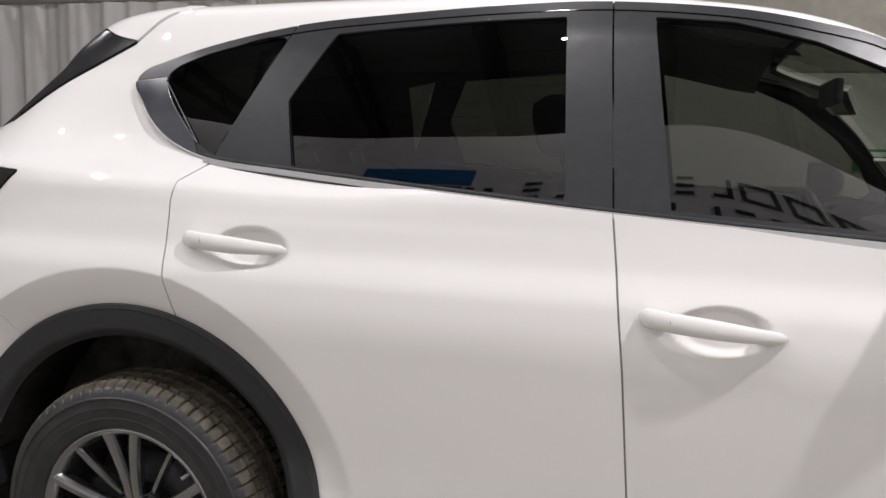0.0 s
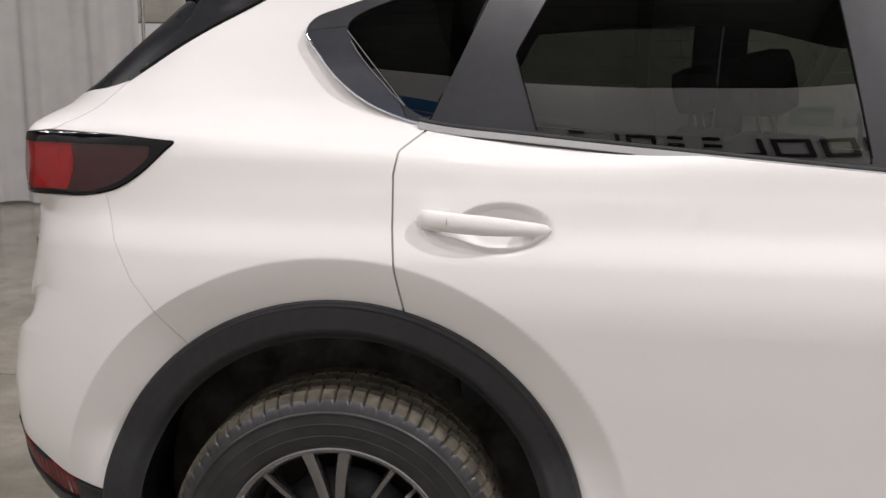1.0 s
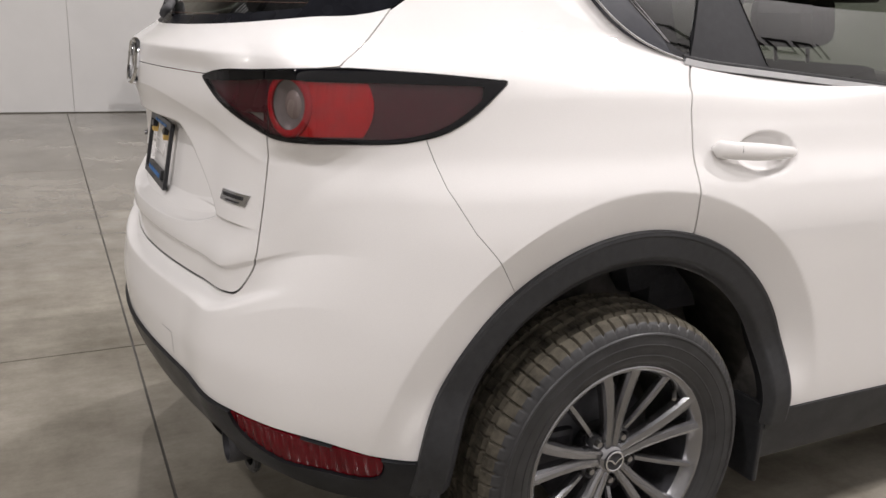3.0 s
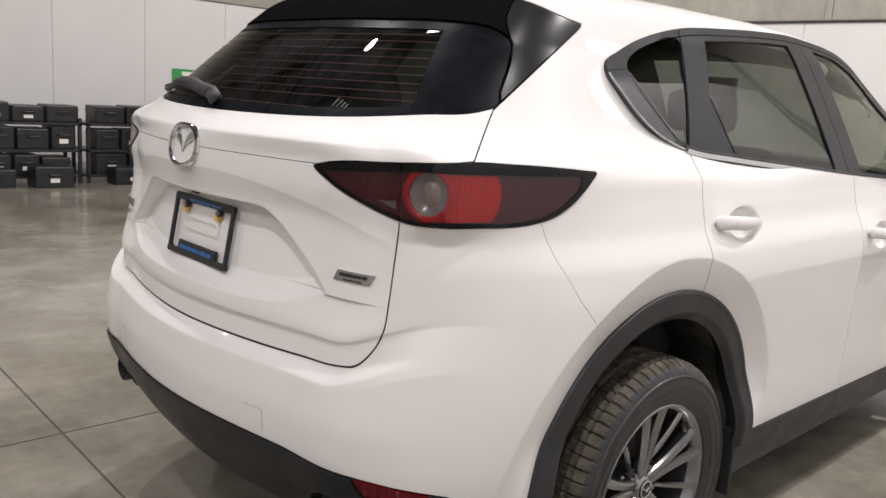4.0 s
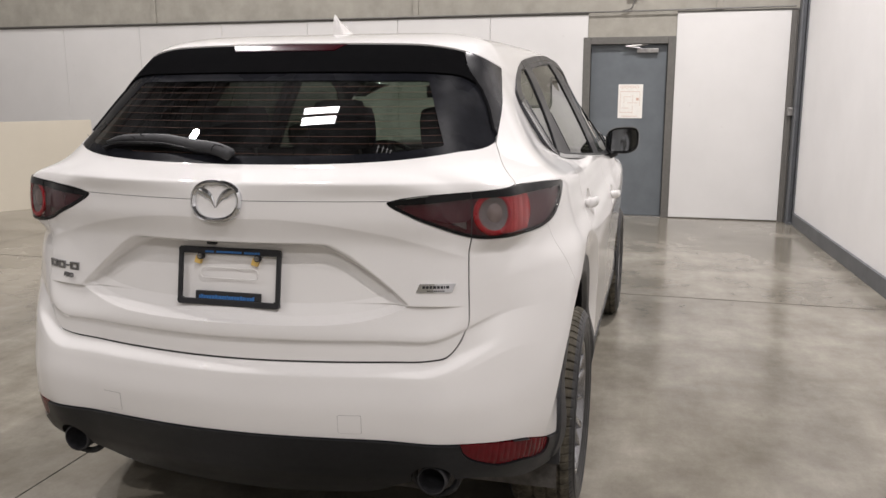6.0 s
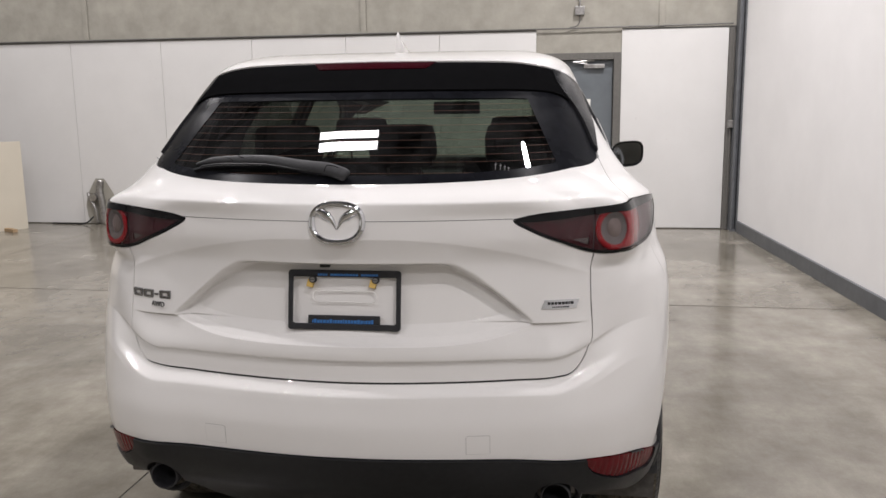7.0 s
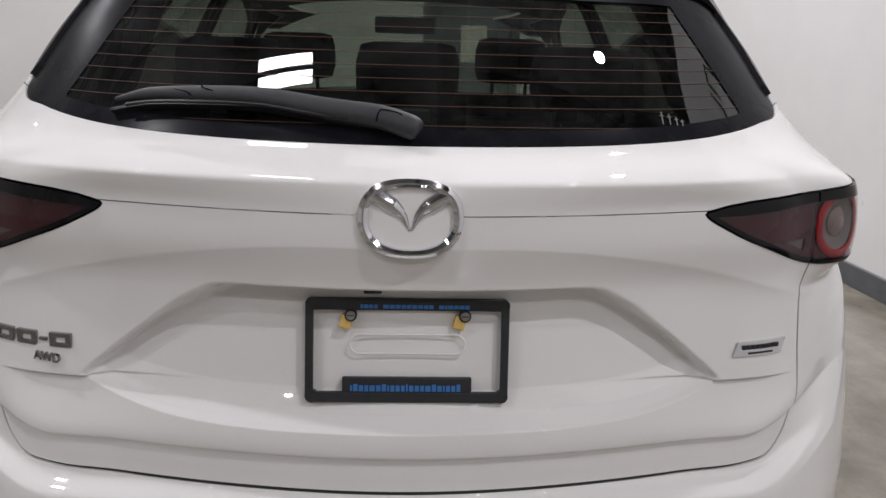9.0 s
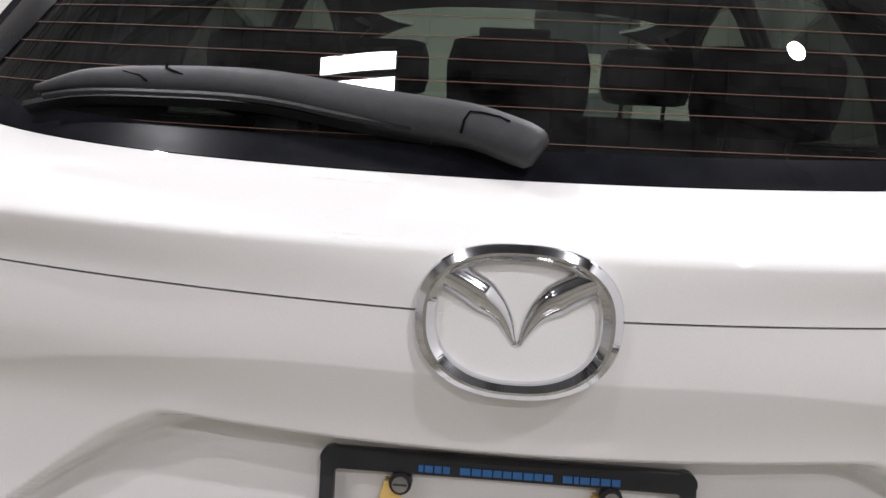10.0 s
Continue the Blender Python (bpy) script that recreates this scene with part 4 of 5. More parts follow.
    # solid dark strip drawn for the thin shadow below the moulding
    part("belt_shadow_line", sweep_bm([on_side(x, z - .0135, .0075) for x, z in belt], round_section(.0018, 6)), RUBBER, car)
    brow = [(x, z) for x, z in DLO if .16 < x < 1.72 and z > 1.45]
    part("frame_line", sweep_bm([on_side(x, z - .017, .0062) for x, z in brow], round_section(.0020, 6)), BLACK_GLOSS, fixed)
    curl = [(x, z) for x, z in DLO if x < .150 and 1.2455 < z < 1.44]
    part("quarter_moulding", sweep_bm([on_side(x, z - .001, .0065) for x, z in curl], round_section(.0026, 8)), CHROME, fixed)
    glim = [(x, z) for x, z in Q_GLASS if x < .17 and z < 1.44 and x < .10 + (1.30 - z) * -.55 + .045]
    part("chrome_line", sweep_bm([on_side(x, z, .0062) for x, z in glim], round_section(.0020, 8)), DARK_CHROME, fixed)
    part("cover_seam", sweep_bm([on_side(.388 - (z - 1.233) * .30, z, .0062) for z in np.linspace(1.24, 1.388, 12)], round_section(.0016, 6)), BLACK_GLOSS, doors["rear_door"][k])

# -- wheel arch cladding and sills
clad = clip(BODY, np.minimum(.95 - BODY.z, BODY.h - .5))
SILL_BOT = .258
for k in ("right", "left"):
    for cx in (0.0, 2.70):
        r = arch_f(clad, cx, 0)
        a = clip(clad, np.minimum.reduce([R_OUT - r, r - R_IN, clad.z - (.37 if cx == 0 else .3)]))
        a = clip(a, np.maximum(a.z - .385, a.x - cx))
        a = emboss(refine(a), lambda x, z: .013 - .020 * ramp(-(np.hypot(x - cx - .005, np.maximum(z - .39, 0)) - .458), 0, .032) ** 1.4 - .004 * ramp(np.hypot(x - cx - .005, np.maximum(z - .39, 0)), R_OUT - .008, R_OUT), True)
        skin("arch_cladding", a, BLACK_PLASTIC, car, side=k, flange=.05, label="black textured wheel arch cladding")
    sl = clip(BODY, np.minimum.reduce([(.403 - .022 * ramp(BODY.x, .4, 2.4)) - BODY.z, BODY.z - SILL_BOT, BODY.x - .452, 2.28 - BODY.x]))
    skin("sill", sl, BLACK_PLASTIC, car, off=.004, side=k, flange=.06, label="black plastic rocker sill")


# -- bonnet, windscreen, floor pan and the dark inside of the shell
hx, hu = np.meshgrid(np.linspace(2.05, 3.58, 60), np.linspace(0, 1, 30))
hw = np.sqrt(np.clip(1 - np.clip((hx - 2.0) / 1.62, 0, 1) ** 3.2, 0, 1)) * .86
BON = sheet_of(hx, hu * hw, HOOD(hx) + .06 * (1 - hu ** 2) * ramp(3.7 - hx, 0, .6) - .004)
if BON.n[:, 2].mean() < 0:
    BON.n *= -1
    BON.tri = BON.tri[:, ::-1]
skin("bonnet", BON, WHITE, car, label="white bonnet")
scr = clip(BODY, np.minimum.reduce([BODY.x - 1.28, -(.004 + np.where(BODY.z > 1.08, -inside(BODY.x, BODY.z, SCREEN), 1)), 1.8 - BODY.z]))
skin("windscreen", scr, SCREEN_GLASS, car, off=-.004, flange=0, label="clear windscreen")
part("floor_pan", box_bm((-.55, -.58, .24), (3.2, .58, .34), .02), LINER, car, "dark underbody")
for k, sg in (("right", -1), ("left", 1)):
    for cx in (0.0, 2.70):
        v, f = [], []
        n = 40
        base = len(v)
        for i in range(n + 1):
            a = math.pi * (-.08 + 1.16 * i / n)
            for yy in (.905, .60):
                v.append((cx + .47 * math.cos(a), sg * (yy - (.03 if yy > .8 else 0)), .37 + .47 * math.sin(a)))
        for i in range(n):
            j = base + 2 * i
            f.append((j, j + 1, j + 3, j + 2))
        # inner wall of the well
        c = len(v)
        v.append((cx, sg * .60, .4))
        for i in range(n):
            f.append((base + 2 * i + 1, base + 2 * i + 3, c))
        link("wheel_well", v, f, LINER, car, "dirty black plastic wheel well liner")
part("floor_tub", box_bm((-.60, -.575, .42), (2.2, .575, .46), .01), SEAT, car, "dark cabin floor")


# -- wheels
def wheel(at, sg):
    w = part("wheel", box_bm((-.03, -.05, -.03), (.03, .05, .03), .01), DARK_METAL, car, "alloy wheel with a dusty tyre")
    # tyre: y is outward
    n = 576
    prof = [(.234, .080), (.245, .098), (.258, .106), (.285, .1125), (.315, .113), (.335, .108), (.346, .099), (.354, .088), (.3585, .073), (.351, .066), (.351, .060), (.3605, .056),
            (.3615, .030), (.353, .026), (.353, .019), (.3615, .015), (.3615, -.015), (.353, -.019), (.353, -.026), (.3615, -.030), (.3605, -.056), (.351, -.060),
            (.351, -.066), (.3585, -.073), (.350, -.092), (.335, -.108), (.28, -.112), (.222, -.085)]
    v, f = [], []
    for i in range(n):
        a = 2 * math.pi * i / n
        for r, y in prof:
            rr = r
            if i % 8 == 0 and r > .343 and abs(y) > .03:
                rr = r - .009
            if (i + 3) % 8 == 0 and r > .36 and abs(y) < .056:
                rr = r - .004
            v.append((rr * math.cos(a), y, max(rr * math.sin(a), -.3525)))
    k = len(prof)
    side_f, tread_f = [], []
    for i in range(n):
        for j in range(k - 1):
            a, b = i * k + j, ((i + 1) % n) * k + j
            (tread_f if 6 <= j <= 23 else side_f).append((a, a + 1, b + 1, b))
    ty = link("tyre", v, side_f + tread_f, RUBBER, w, "black tyre with a dusty brown tread")
    ty.data.materials.append(TREAD)
    for p in ty.data.polygons[len(side_f):]:
        p.material_index = 1
    for p in ty.data.polygons[len(side_f):]:
        p.use_smooth = False
    # raised rings on the sidewall
    v, f = lathe([(.236, .101), (.239, .104), (.243, .103), (.246, .1055)], 96)
    link("bead_ring", v, f, RUBBER, w)
    v, f = lathe([(.318, .1128), (.320, .1155), (.324, .1155), (.326, .111)], 96)
    link("sidewall_rib", v, f, RUBBER, w)
    for r in (.272, .298):
        v, f = lathe([(r - .002, .1075 + (r - .262) * .12), (r, .1105 + (r - .262) * .12), (r + .002, .109 + (r - .262) * .12)], 96)
        link("sidewall_line", v, f, RUBBER, w)
    # rim
    v, f = lathe([(.226, .070), (.234, .094), (.230, .100), (.224, .099), (.215, .088), (.208, .07), (.200, .03), (.192, -.06), (.215, -.08)], 96)
    cut = [q for q in f if max(i % 9 for i in q) <= 5]
    rim = link("rim", v, cut, RIM, w, "grey alloy rim")
    # barrel and disc get dark metal for the shade behind the spokes
    link("barrel", v, [q for q in f if max(i % 9 for i in q) > 5], DARK_METAL, w, "inner barrel of the rim, darkened for the shade behind the spokes")
    disc, fd_ = lathe([(.06, -.005), (.155, -.005), (.155, -.028), (.06, -.028)], 64)
    link("brake_disc", disc, fd_, DARK_METAL, w)
    part("brake_caliper", box_bm((.07, -.05, -.05), (.175, .012, .07), .015), DARK_METAL, w)
    hubv, hubf = lathe([(.001, .071), (.030, .071), (.033, .064), (.044, .055), (.060, .046), (.070, .030), (.072, 0.0)], 60)
    link("hub", hubv, hubf, RIM, w)
    # five pairs of spokes that widen to the rim, and five thin ones between
    for s5 in range(5):
        mid = math.radians(85 + 72 * s5)
        for o in (-1, 1):
            ang = [(.030, 15), (.055, 10.5), (.095, 7.6), (.150, 8.0), (.195, 9.0), (.224, 9.8)]
            p = [(r * math.cos(mid + o * math.radians(d)), y, r * math.sin(mid + o * math.radians(d))) for (r, d), y in zip(ang, (.060, .063, .069, .078, .085, .089))]
            bm = sweep_bm(spline(p, 5, False), [(-.0105, -.020), (.0105, -.020), (.0115, -.003), (.0085, .004), (.002, .0062), (-.0085, .004), (-.0115, -.003)], up=(0, 1, 0),
                          scale=[.84 + .48 * (i / 25) ** .8 for i in range(26)])
            part("spoke", bm, RIM, w)
        part("spoke_web", sweep_bm([(r * math.cos(mid), y, r * math.sin(mid)) for r, y in ((.035, .057), (.075, .058), (.105, .050))], [(-.010, -.012), (.010, -.012), (.008, 0), (-.008, 0)], up=(0, 1, 0), scale=[1, .85, .5]), RIM, w)
        a2 = mid + math.radians(36)
        p = [(r * math.cos(a2), y, r * math.sin(a2)) for r, y in ((.074, .048), (.11, .060), (.16, .074), (.224, .087))]
        part("spoke", sweep_bm(spline(p, 5, False), [(-.008, -.016), (.008, -.016), (.008, -.002), (.0045, .005), (-.0045, .005), (-.008, -.002)], up=(0, 1, 0)), RIM, w)
    # cap and nuts
    bm = bmesh.new()
    bmesh.ops.create_cone(bm, cap_ends=True, segments=40, radius1=.027, radius2=.025, depth=.006, matrix=pose(0, .073, 0, -90))
    part("cap", bm, BLACK_SATIN, w, "dark hub cap with a chrome emblem")
    v, f = lathe([(.021, .0765), (.0235, .0782), (.026, .0765)], 40)
    link("cap_ring", v, f, CHROME, w)
    bm = bmesh.new()
    for sx in (-1, 1):
        sweep_bm([(sx * .020, .077, .008), (sx * .010, .0775, .005), (0, .077, -.006)], [(-.002, -.001), (.002, -.001), (.002, .0015), (-.002, .0015)], bm=bm, up=(0, 1, 0))
    part("cap_emblem", bm, CHROME, w)
    for s5 in range(5):
        a = math.radians(85 + 36 + 72 * s5)
        c, d = .057 * math.cos(a), .057 * math.sin(a)
        # dark metal also stands for the shade down in the nut pockets
        v, f = lathe([(.0135, .020), (.0145, .058), (.0175, .059), (.0185, .030)], 24)
        link("nut_pocket", [(x_ + c, y_, z_ + d) for x_, y_, z_ in v], f, DARK_METAL, w)
        part("lug_nut", rod_bm((c, .035, d), (c, .064, d), .0095, 6, r2=.0075), STEEL, w)
    part("valve", rod_bm((-.16, .07, .145), (-.145, .088, .135), .005, 8), STEEL, w)
    for ob in w.children:
        if ob.name.split(".")[0] in ("rim", "barrel", "spoke", "spoke_web", "bead_ring"):
            ob.data.transform(Matrix.Diagonal((1.05, 1, 1.05, 1)))
    w.matrix_basis = Matrix.Translation(at) @ Matrix.Diagonal((1, sg, 1, 1)) if sg > 0 else Matrix.Translation(at) @ pose(0, 0, 0, 0, 0, 180)
    return w


for cx in (0.0, 2.70):
    for sg in (-1, 1):
        w = wheel((cx, sg * .80, .3525), sg)


# ---- smaller parts of the car ----
def tail_x(y, z):
    """The x of the rear panel at half width |y| and height z."""
    lv = np.full(400, z)
    for _ in range(3):
        x, h, zz = surface(lv, np.linspace(0, .95, 400))
        lv = lv + (z - zz)
    return float(np.interp(abs(y), h, x))


def letters(text, size, depth, m, mat, parent, name):
    cu = bpy.data.curves.new(name, "FONT")
    cu.body, cu.size, cu.extrude, cu.align_x, cu.align_y = text, size, depth, "CENTER", "CENTER"
    tmp = new("tmp_text", cu)
    me = bpy.data.meshes.new_from_object(tmp.evaluated_get(bpy.context.evaluated_depsgraph_get()))
    bpy.data.objects.remove(tmp)
    me.materials.clear()
    me.materials.append(mat)
    ob = new(name, me)
    ob.parent, ob.matrix_basis = parent, m
    return ob


REAR_FACE = Matrix(((0, 0, -1, 0), (-1, 0, 0, 0), (0, 1, 0, 0), (0, 0, 0, 1)))

# door handles
for nm, x0, x1, z0, z1 in (("rear_door", .160, .418, 1.069, 1.054), ("front_door", 1.180, 1.452, .979, .957)):
    for k, sg in (("right", -1), ("left", 1)):
        pts, sc = [], []
        for i in range(25):
            t = i / 24
            x, z = x0 + (x1 - x0) * t, z0 + (z1 - z0) * t
            base = side_h(x0 + .02, z0) * (1 - t) + side_h(x1, z1) * t
            arc = math.sin(math.pi * min(1, max(0, t)) ** .9)
            pts.append((x, sg * (base + .004 + .026 * arc ** .7), z))
            sc.append(max(.12, min((t / .05) ** .5, ((1 - t) / .05) ** .5, 1) * (1 - .50 * max(0, (t - .45) / .55) ** 1.5)))
        sec = [(.011 * math.cos(a) * sg, .0195 * math.sin(a)) for a in np.linspace(0, 2 * math.pi, 14, endpoint=False)]
        grip = part("handle", sweep_bm(pts, sec, scale=sc), WHITE, doors[nm][k], "white door handle", True)
        xk = x0 + .060
        zk = z0 + (z1 - z0) * .19
        base = side_h(xk, zk)
        yk = sg * (base + .023)
        part("key_seam", sweep_bm([(xk, yk, zk - .0187), (xk, yk + sg * .010, zk - .008), (xk, yk + sg * .0122, zk), (xk, yk + sg * .010, zk + .009), (xk, yk, zk + .0190)], round_section(.0016, 6), up=(1, 0, 0)), GAP_GREY, grip)
        part("handle_foot", box_bm((x0 + .012, sg * (base - .01), z0 - .014), (x0 + .06, sg * (base + .012), z0 + .010), .006), WHITE, grip)
        part("handle_foot", box_bm((x1 - .055, sg * (side_h(x1, z1) - .012), z1 - .008), (x1 - .02, sg * (side_h(x1, z1) + .010), z1 + .008), .005), WHITE, grip)

# door mirrors
for k, sg in (("right", -1), ("left", 1)):
    fdoor = doors["front_door"][k]
    ring = []
    for i in range(28):
        a = 2 * math.pi * i / 28
        c, s_ = math.cos(a), math.sin(a)
        ring.append((.090 * math.copysign(abs(c) ** .62, c), .072 * math.copysign(abs(s_) ** .62, s_) + .012 * c))
    bm = bmesh.new()
    rings = []
    for t, kk in ((0, .97), (.012, 1.0), (.05, .98), (.09, .80), (.115, .45)):
        rings.append([bm.verts.new((1.735 + t, sg * (.938 + u * kk), 1.205 + v * kk)) for u, v in ring])
    for r0, r1 in zip(rings, rings[1:]):
        for j in range(28):
            bm.faces.new((r0[j], r0[(j + 1) % 28], r1[(j + 1) % 28], r1[j]))
    bm.faces.new(rings[-1])
    bmesh.ops.recalc_face_normals(bm, faces=bm.faces)
    mh = part("mirror_housing", bm, BLACK_GLOSS, fdoor, "black door mirror housing", True)
    bm = bmesh.new()
    bm.faces.new([bm.verts.new((1.7485 - .16 * v, sg * (.938 + u * .86), 1.205 + v * .86)) for u, v in (ring if sg > 0 else ring[::-1])])
    # glass colour is darkened in place of the dark surroundings it reflects
    part("mirror_glass", bm, plain("dark_mirror", (.10, .105, .11), .02, metal=1, var=.01), mh)
    bm = bmesh.new()
    bm.faces.new([bm.verts.new((1.7630, sg * (.938 + u * .985), 1.205 + v * .985)) for u, v in ring])
    part("mirror_bezel", bm, BLACK_PLASTIC, mh)
    part("mirror_arm", sweep_bm([(1.80, sg * .84, 1.105), (1.79, sg * .875, 1.125), (1.775, sg * .90, 1.14)], round_section(.022, 10, .03)), BLACK_PLASTIC, fdoor, "black mirror arm", True)

# rear emblem: a chrome oval ring with a winged shape
EX = -.893


def oval(a, rx=.0675, rz=.0497):
    c, s_ = math.cos(a), math.sin(a)
    return (rx * math.copysign(abs(c) ** .84, c) * (1 + .01 * s_), rz * math.copysign(abs(s_) ** .84, s_))


pts = []
for i in range(180):
    y, z = oval(2 * math.pi * i / 180)
    pts.append((EX + .14 * z + 1.2 * y * y, y, 1.183 + z))
emblem = part("rear_emblem", sweep_bm(pts, [(-.0072, -.008), (.0072, -.008), (.0078, 0), (.0068, .0026), (.0012, .0068), (-.0012, .0068), (-.0068, .0026), (-.0078, 0)], True, up=(-1, 0, 0),
                                  scale=[.80 + .25 * abs(math.cos(2 * math.pi * i / 180)) ** 1.5 for i in range(180)]), CHROME, car, "chrome oval emblem with a winged shape")
bm = bmesh.new()
rings = [[bm.verts.new((EX + .0052 + .14 * z * k + 1.2 * (y * k) ** 2, y * k, 1.183 + z * k)) for y, z in (oval(2 * math.pi * i / 48) for i in range(48))] for k in (1.0, .8, .5, .05)]
for r0, r1 in zip(rings, rings[1:]):
    for j in range(48):
        bm.faces.new((r0[j], r0[(j + 1) % 48], r1[(j + 1) % 48], r1[j]))
bm.faces.new(rings[-1])
bmesh.ops.recalc_face_normals(bm, faces=bm.faces)
part("emblem_base", bm, WHITE, emblem, "white base inside the ring", True)
for sg in (-1, 1):
    line = spline([(sg * .0595, .0325), (sg * .046, .0275), (sg * .028, .0175), (sg * .0125, .0045), (sg * .0015, -.0175)], 6, False)
    pts = [(EX + .004 + .14 * z, y, 1.183 + z) for y, z in line]
    n = len(pts)
    part("wing", sweep_bm(pts, [(-.0125, -.004), (.0125, -.004), (.0125, .0008), (.004, .0060), (-.002, .0064), (-.0125, .0008)], up=(-1, 0, 0), scale=[max(.12, min(.80 + .35 * i / n, 2.0 * (1 - i / n))) for i in range(n)]), CHROME, emblem, "", True)

# plate frame on the tailgate, no plate
PZ0, PZ1, PX0, PX1 = .885, 1.044, -.851, -.824
tilt = math.degrees(math.atan2(PX1 - PX0, PZ1 - PZ0))
pf = empty("plate_frame", "black plastic licence plate frame with blue lettering bars, holding no plate", "licence plate frame", ((PX0 + PX1) / 2, 0, (PZ0 + PZ1) / 2))
pf.parent = car
pf.rotation_euler = (0, math.radians(tilt), 0)
pf.scale = (1, .965, .96)
bm = bmesh.new()
for lo, hi in (((-.151, .0645), (.151, .0845)), ((-.151, -.0845), (.151, -.067)), ((-.1615, -.074), (-.1485, .074)), ((.1485, -.074), (.1615, .074)), ((-.103, -.0675), (.103, -.043))):
    box_bm((-.0075, lo[0], lo[1]), (.002, hi[0], hi[1]), .0025, bm)
part("frame", bm, BLACK_SATIN, pf)
for sy in (-1, 1):
    for sz in (-1, 1):
        part("frame_corner", rod_bm((-.0077, sy * .151, sz * .074), (.0021, sy * .151, sz * .074), .0105, 24), BLACK_SATIN, pf)
x = -.075
for wdt in (.004, .007, .006, .006, .0, .009, .008, .008, .007, .007, .008, .008, .007, .007, .0, .008, .004, .008, .007, .008, .007):
    if wdt:
        part("lettering_bar", box_bm((-.0087, -x - wdt, .0680), (-.0074, -x, .0740)), BLUE_INK, pf)
    x += (wdt or .006) + .0013
x = -.090
for i in range(22):
    wdt = (.003, .007, .007, .006, .0085, .007, .007, .003, .0065, .0065, .006)[i % 11]
    part("lettering_bar", box_bm((-.0087, -x - wdt, -.0655), (-.0074, -x, -.0655 + (.0115 if i % 5 == 1 else .0095))), BLUE_INK, pf)
    x += wdt + .0019
for sg in (-1, 1):
    sc = part("screw", rod_bm((-.014, sg * .090, .057), (0, sg * .090, .057), .0070, 20), STEEL, pf, "steel screw over yellow foam")
    part("slot", box_bm((-.0146, sg * .090 - .006, .0562), (-.0139, sg * .090 + .006, .0578)), DARK_METAL, sc)
    part("boss", rod_bm((-.011, sg * .090, .057), (0, sg * .090, .057), .0098, 20), BLACK_SATIN, pf)
    part("foam", box_bm((-.0095, -.004, -.023), (.004, .014, -.002), .001, m=pose(0, sg * .090, .057, 14)), YELLOW, pf)
slot = [(.076 * (1 if math.cos(a) > 0 else -1) + .0155 * math.cos(a), .0155 * math.sin(a)) for a in np.linspace(0, 2 * math.pi, 40, endpoint=False)]
part("pressed_slot", sweep_bm([(-.0035, u, .010 + v) for u, v in slot], round_section(.0013, 8), True, up=(1, 0, 0)), WHITE, pf, "pressed slot in white sheet metal")
part("hatch_switch", box_bm((tail_x(.05, 1.056) - .012, .040, 1.052), (tail_x(.05, 1.056) + .02, .068, 1.062), .003), BLACK_PLASTIC, tailgate)

# badges
for i, (y0, w_) in enumerate(((-.537, .092),)):
    n = 12
    top, bot = [], []
    for j in range(n + 1):
        y = y0 - w_ * j / n
        top.append((tail_x(y, .962) - .0035, y, .965))
        bot.append((tail_x(y + .009, .941) - .0035, y + .009, .942))
    v = top + bot + [(a + .006, b, c) for a, b, c in top + bot]
    m_ = n + 1
    f = [(j, j + 1, m_ + j + 1, m_ + j) for j in range(n)] + [(j, 2 * m_ + j, 2 * m_ + j + 1, j + 1) for j in range(n)] + [(m_ + j, m_ + j + 1, 3 * m_ + j + 1, 3 * m_ + j) for j in range(n)]
    badge = link("badge", v, f, CHROME, tailgate, "slanted chrome badge with dark bars", smooth=False)
    def lay(y, wdt, z0, z1):
        dx = (tail_x(y - wdt, z0) - tail_x(y, z0)) / -wdt
        ob = part("bar", box_bm((-.0012, -wdt / 2, 0), (.0012, wdt / 2, z1 - z0), .0003), DARK_METAL, badge)
        ob.matrix_basis = Matrix.Translation((tail_x(y - wdt / 2, z0) - .0045, y - wdt / 2, z0)) @ pose(0, 0, 0, 0, 0, -math.degrees(math.atan(dx)))

    x = .008
    for wdt in (.007, .007, .007, .008, .007, .006, .003, .008):
        lay(y0 - x, wdt, .953, .960)
        x += wdt + .0022
    for x in np.arange(.020, .066, .0046):
        lay(y0 - x, .0034, .9452, .9480)
for y, w_ in ((.655, .038), (.613, .036), (.573, .013), (.556, .036)):
    bars = ((0, 1, .0, .007), (0, 1, .016, .023), (0, .27, .003, .020), (.73, 1, .003, .020)) if w_ > .02 else ((0, 1, .009, .014),)
    dx = (tail_x(y, .958) - tail_x(y - w_, .958)) / w_
    for a, b, c, d in bars:
        ya, yb = y - w_ * a, y - w_ * b
        ob = part("model_mark", box_bm((-.004, -(ya - yb) / 2, c), (.004, (ya - yb) / 2, d), .0012), DARK_CHROME, tailgate)
        ob.matrix_basis = Matrix.Translation((tail_x((ya + yb) / 2, .958), (ya + yb) / 2, .947)) @ pose(0, 0, 0, 0, 0, -math.degrees(math.atan(dx)))
letters("AWD", .021, .002, Matrix.Translation((tail_x(.56, .931) - .004, .56, .931)) @ pose(0, 0, 0, 0, 0, -22) @ REAR_FACE, DARK_CHROME, tailgate, "drive_lettering")

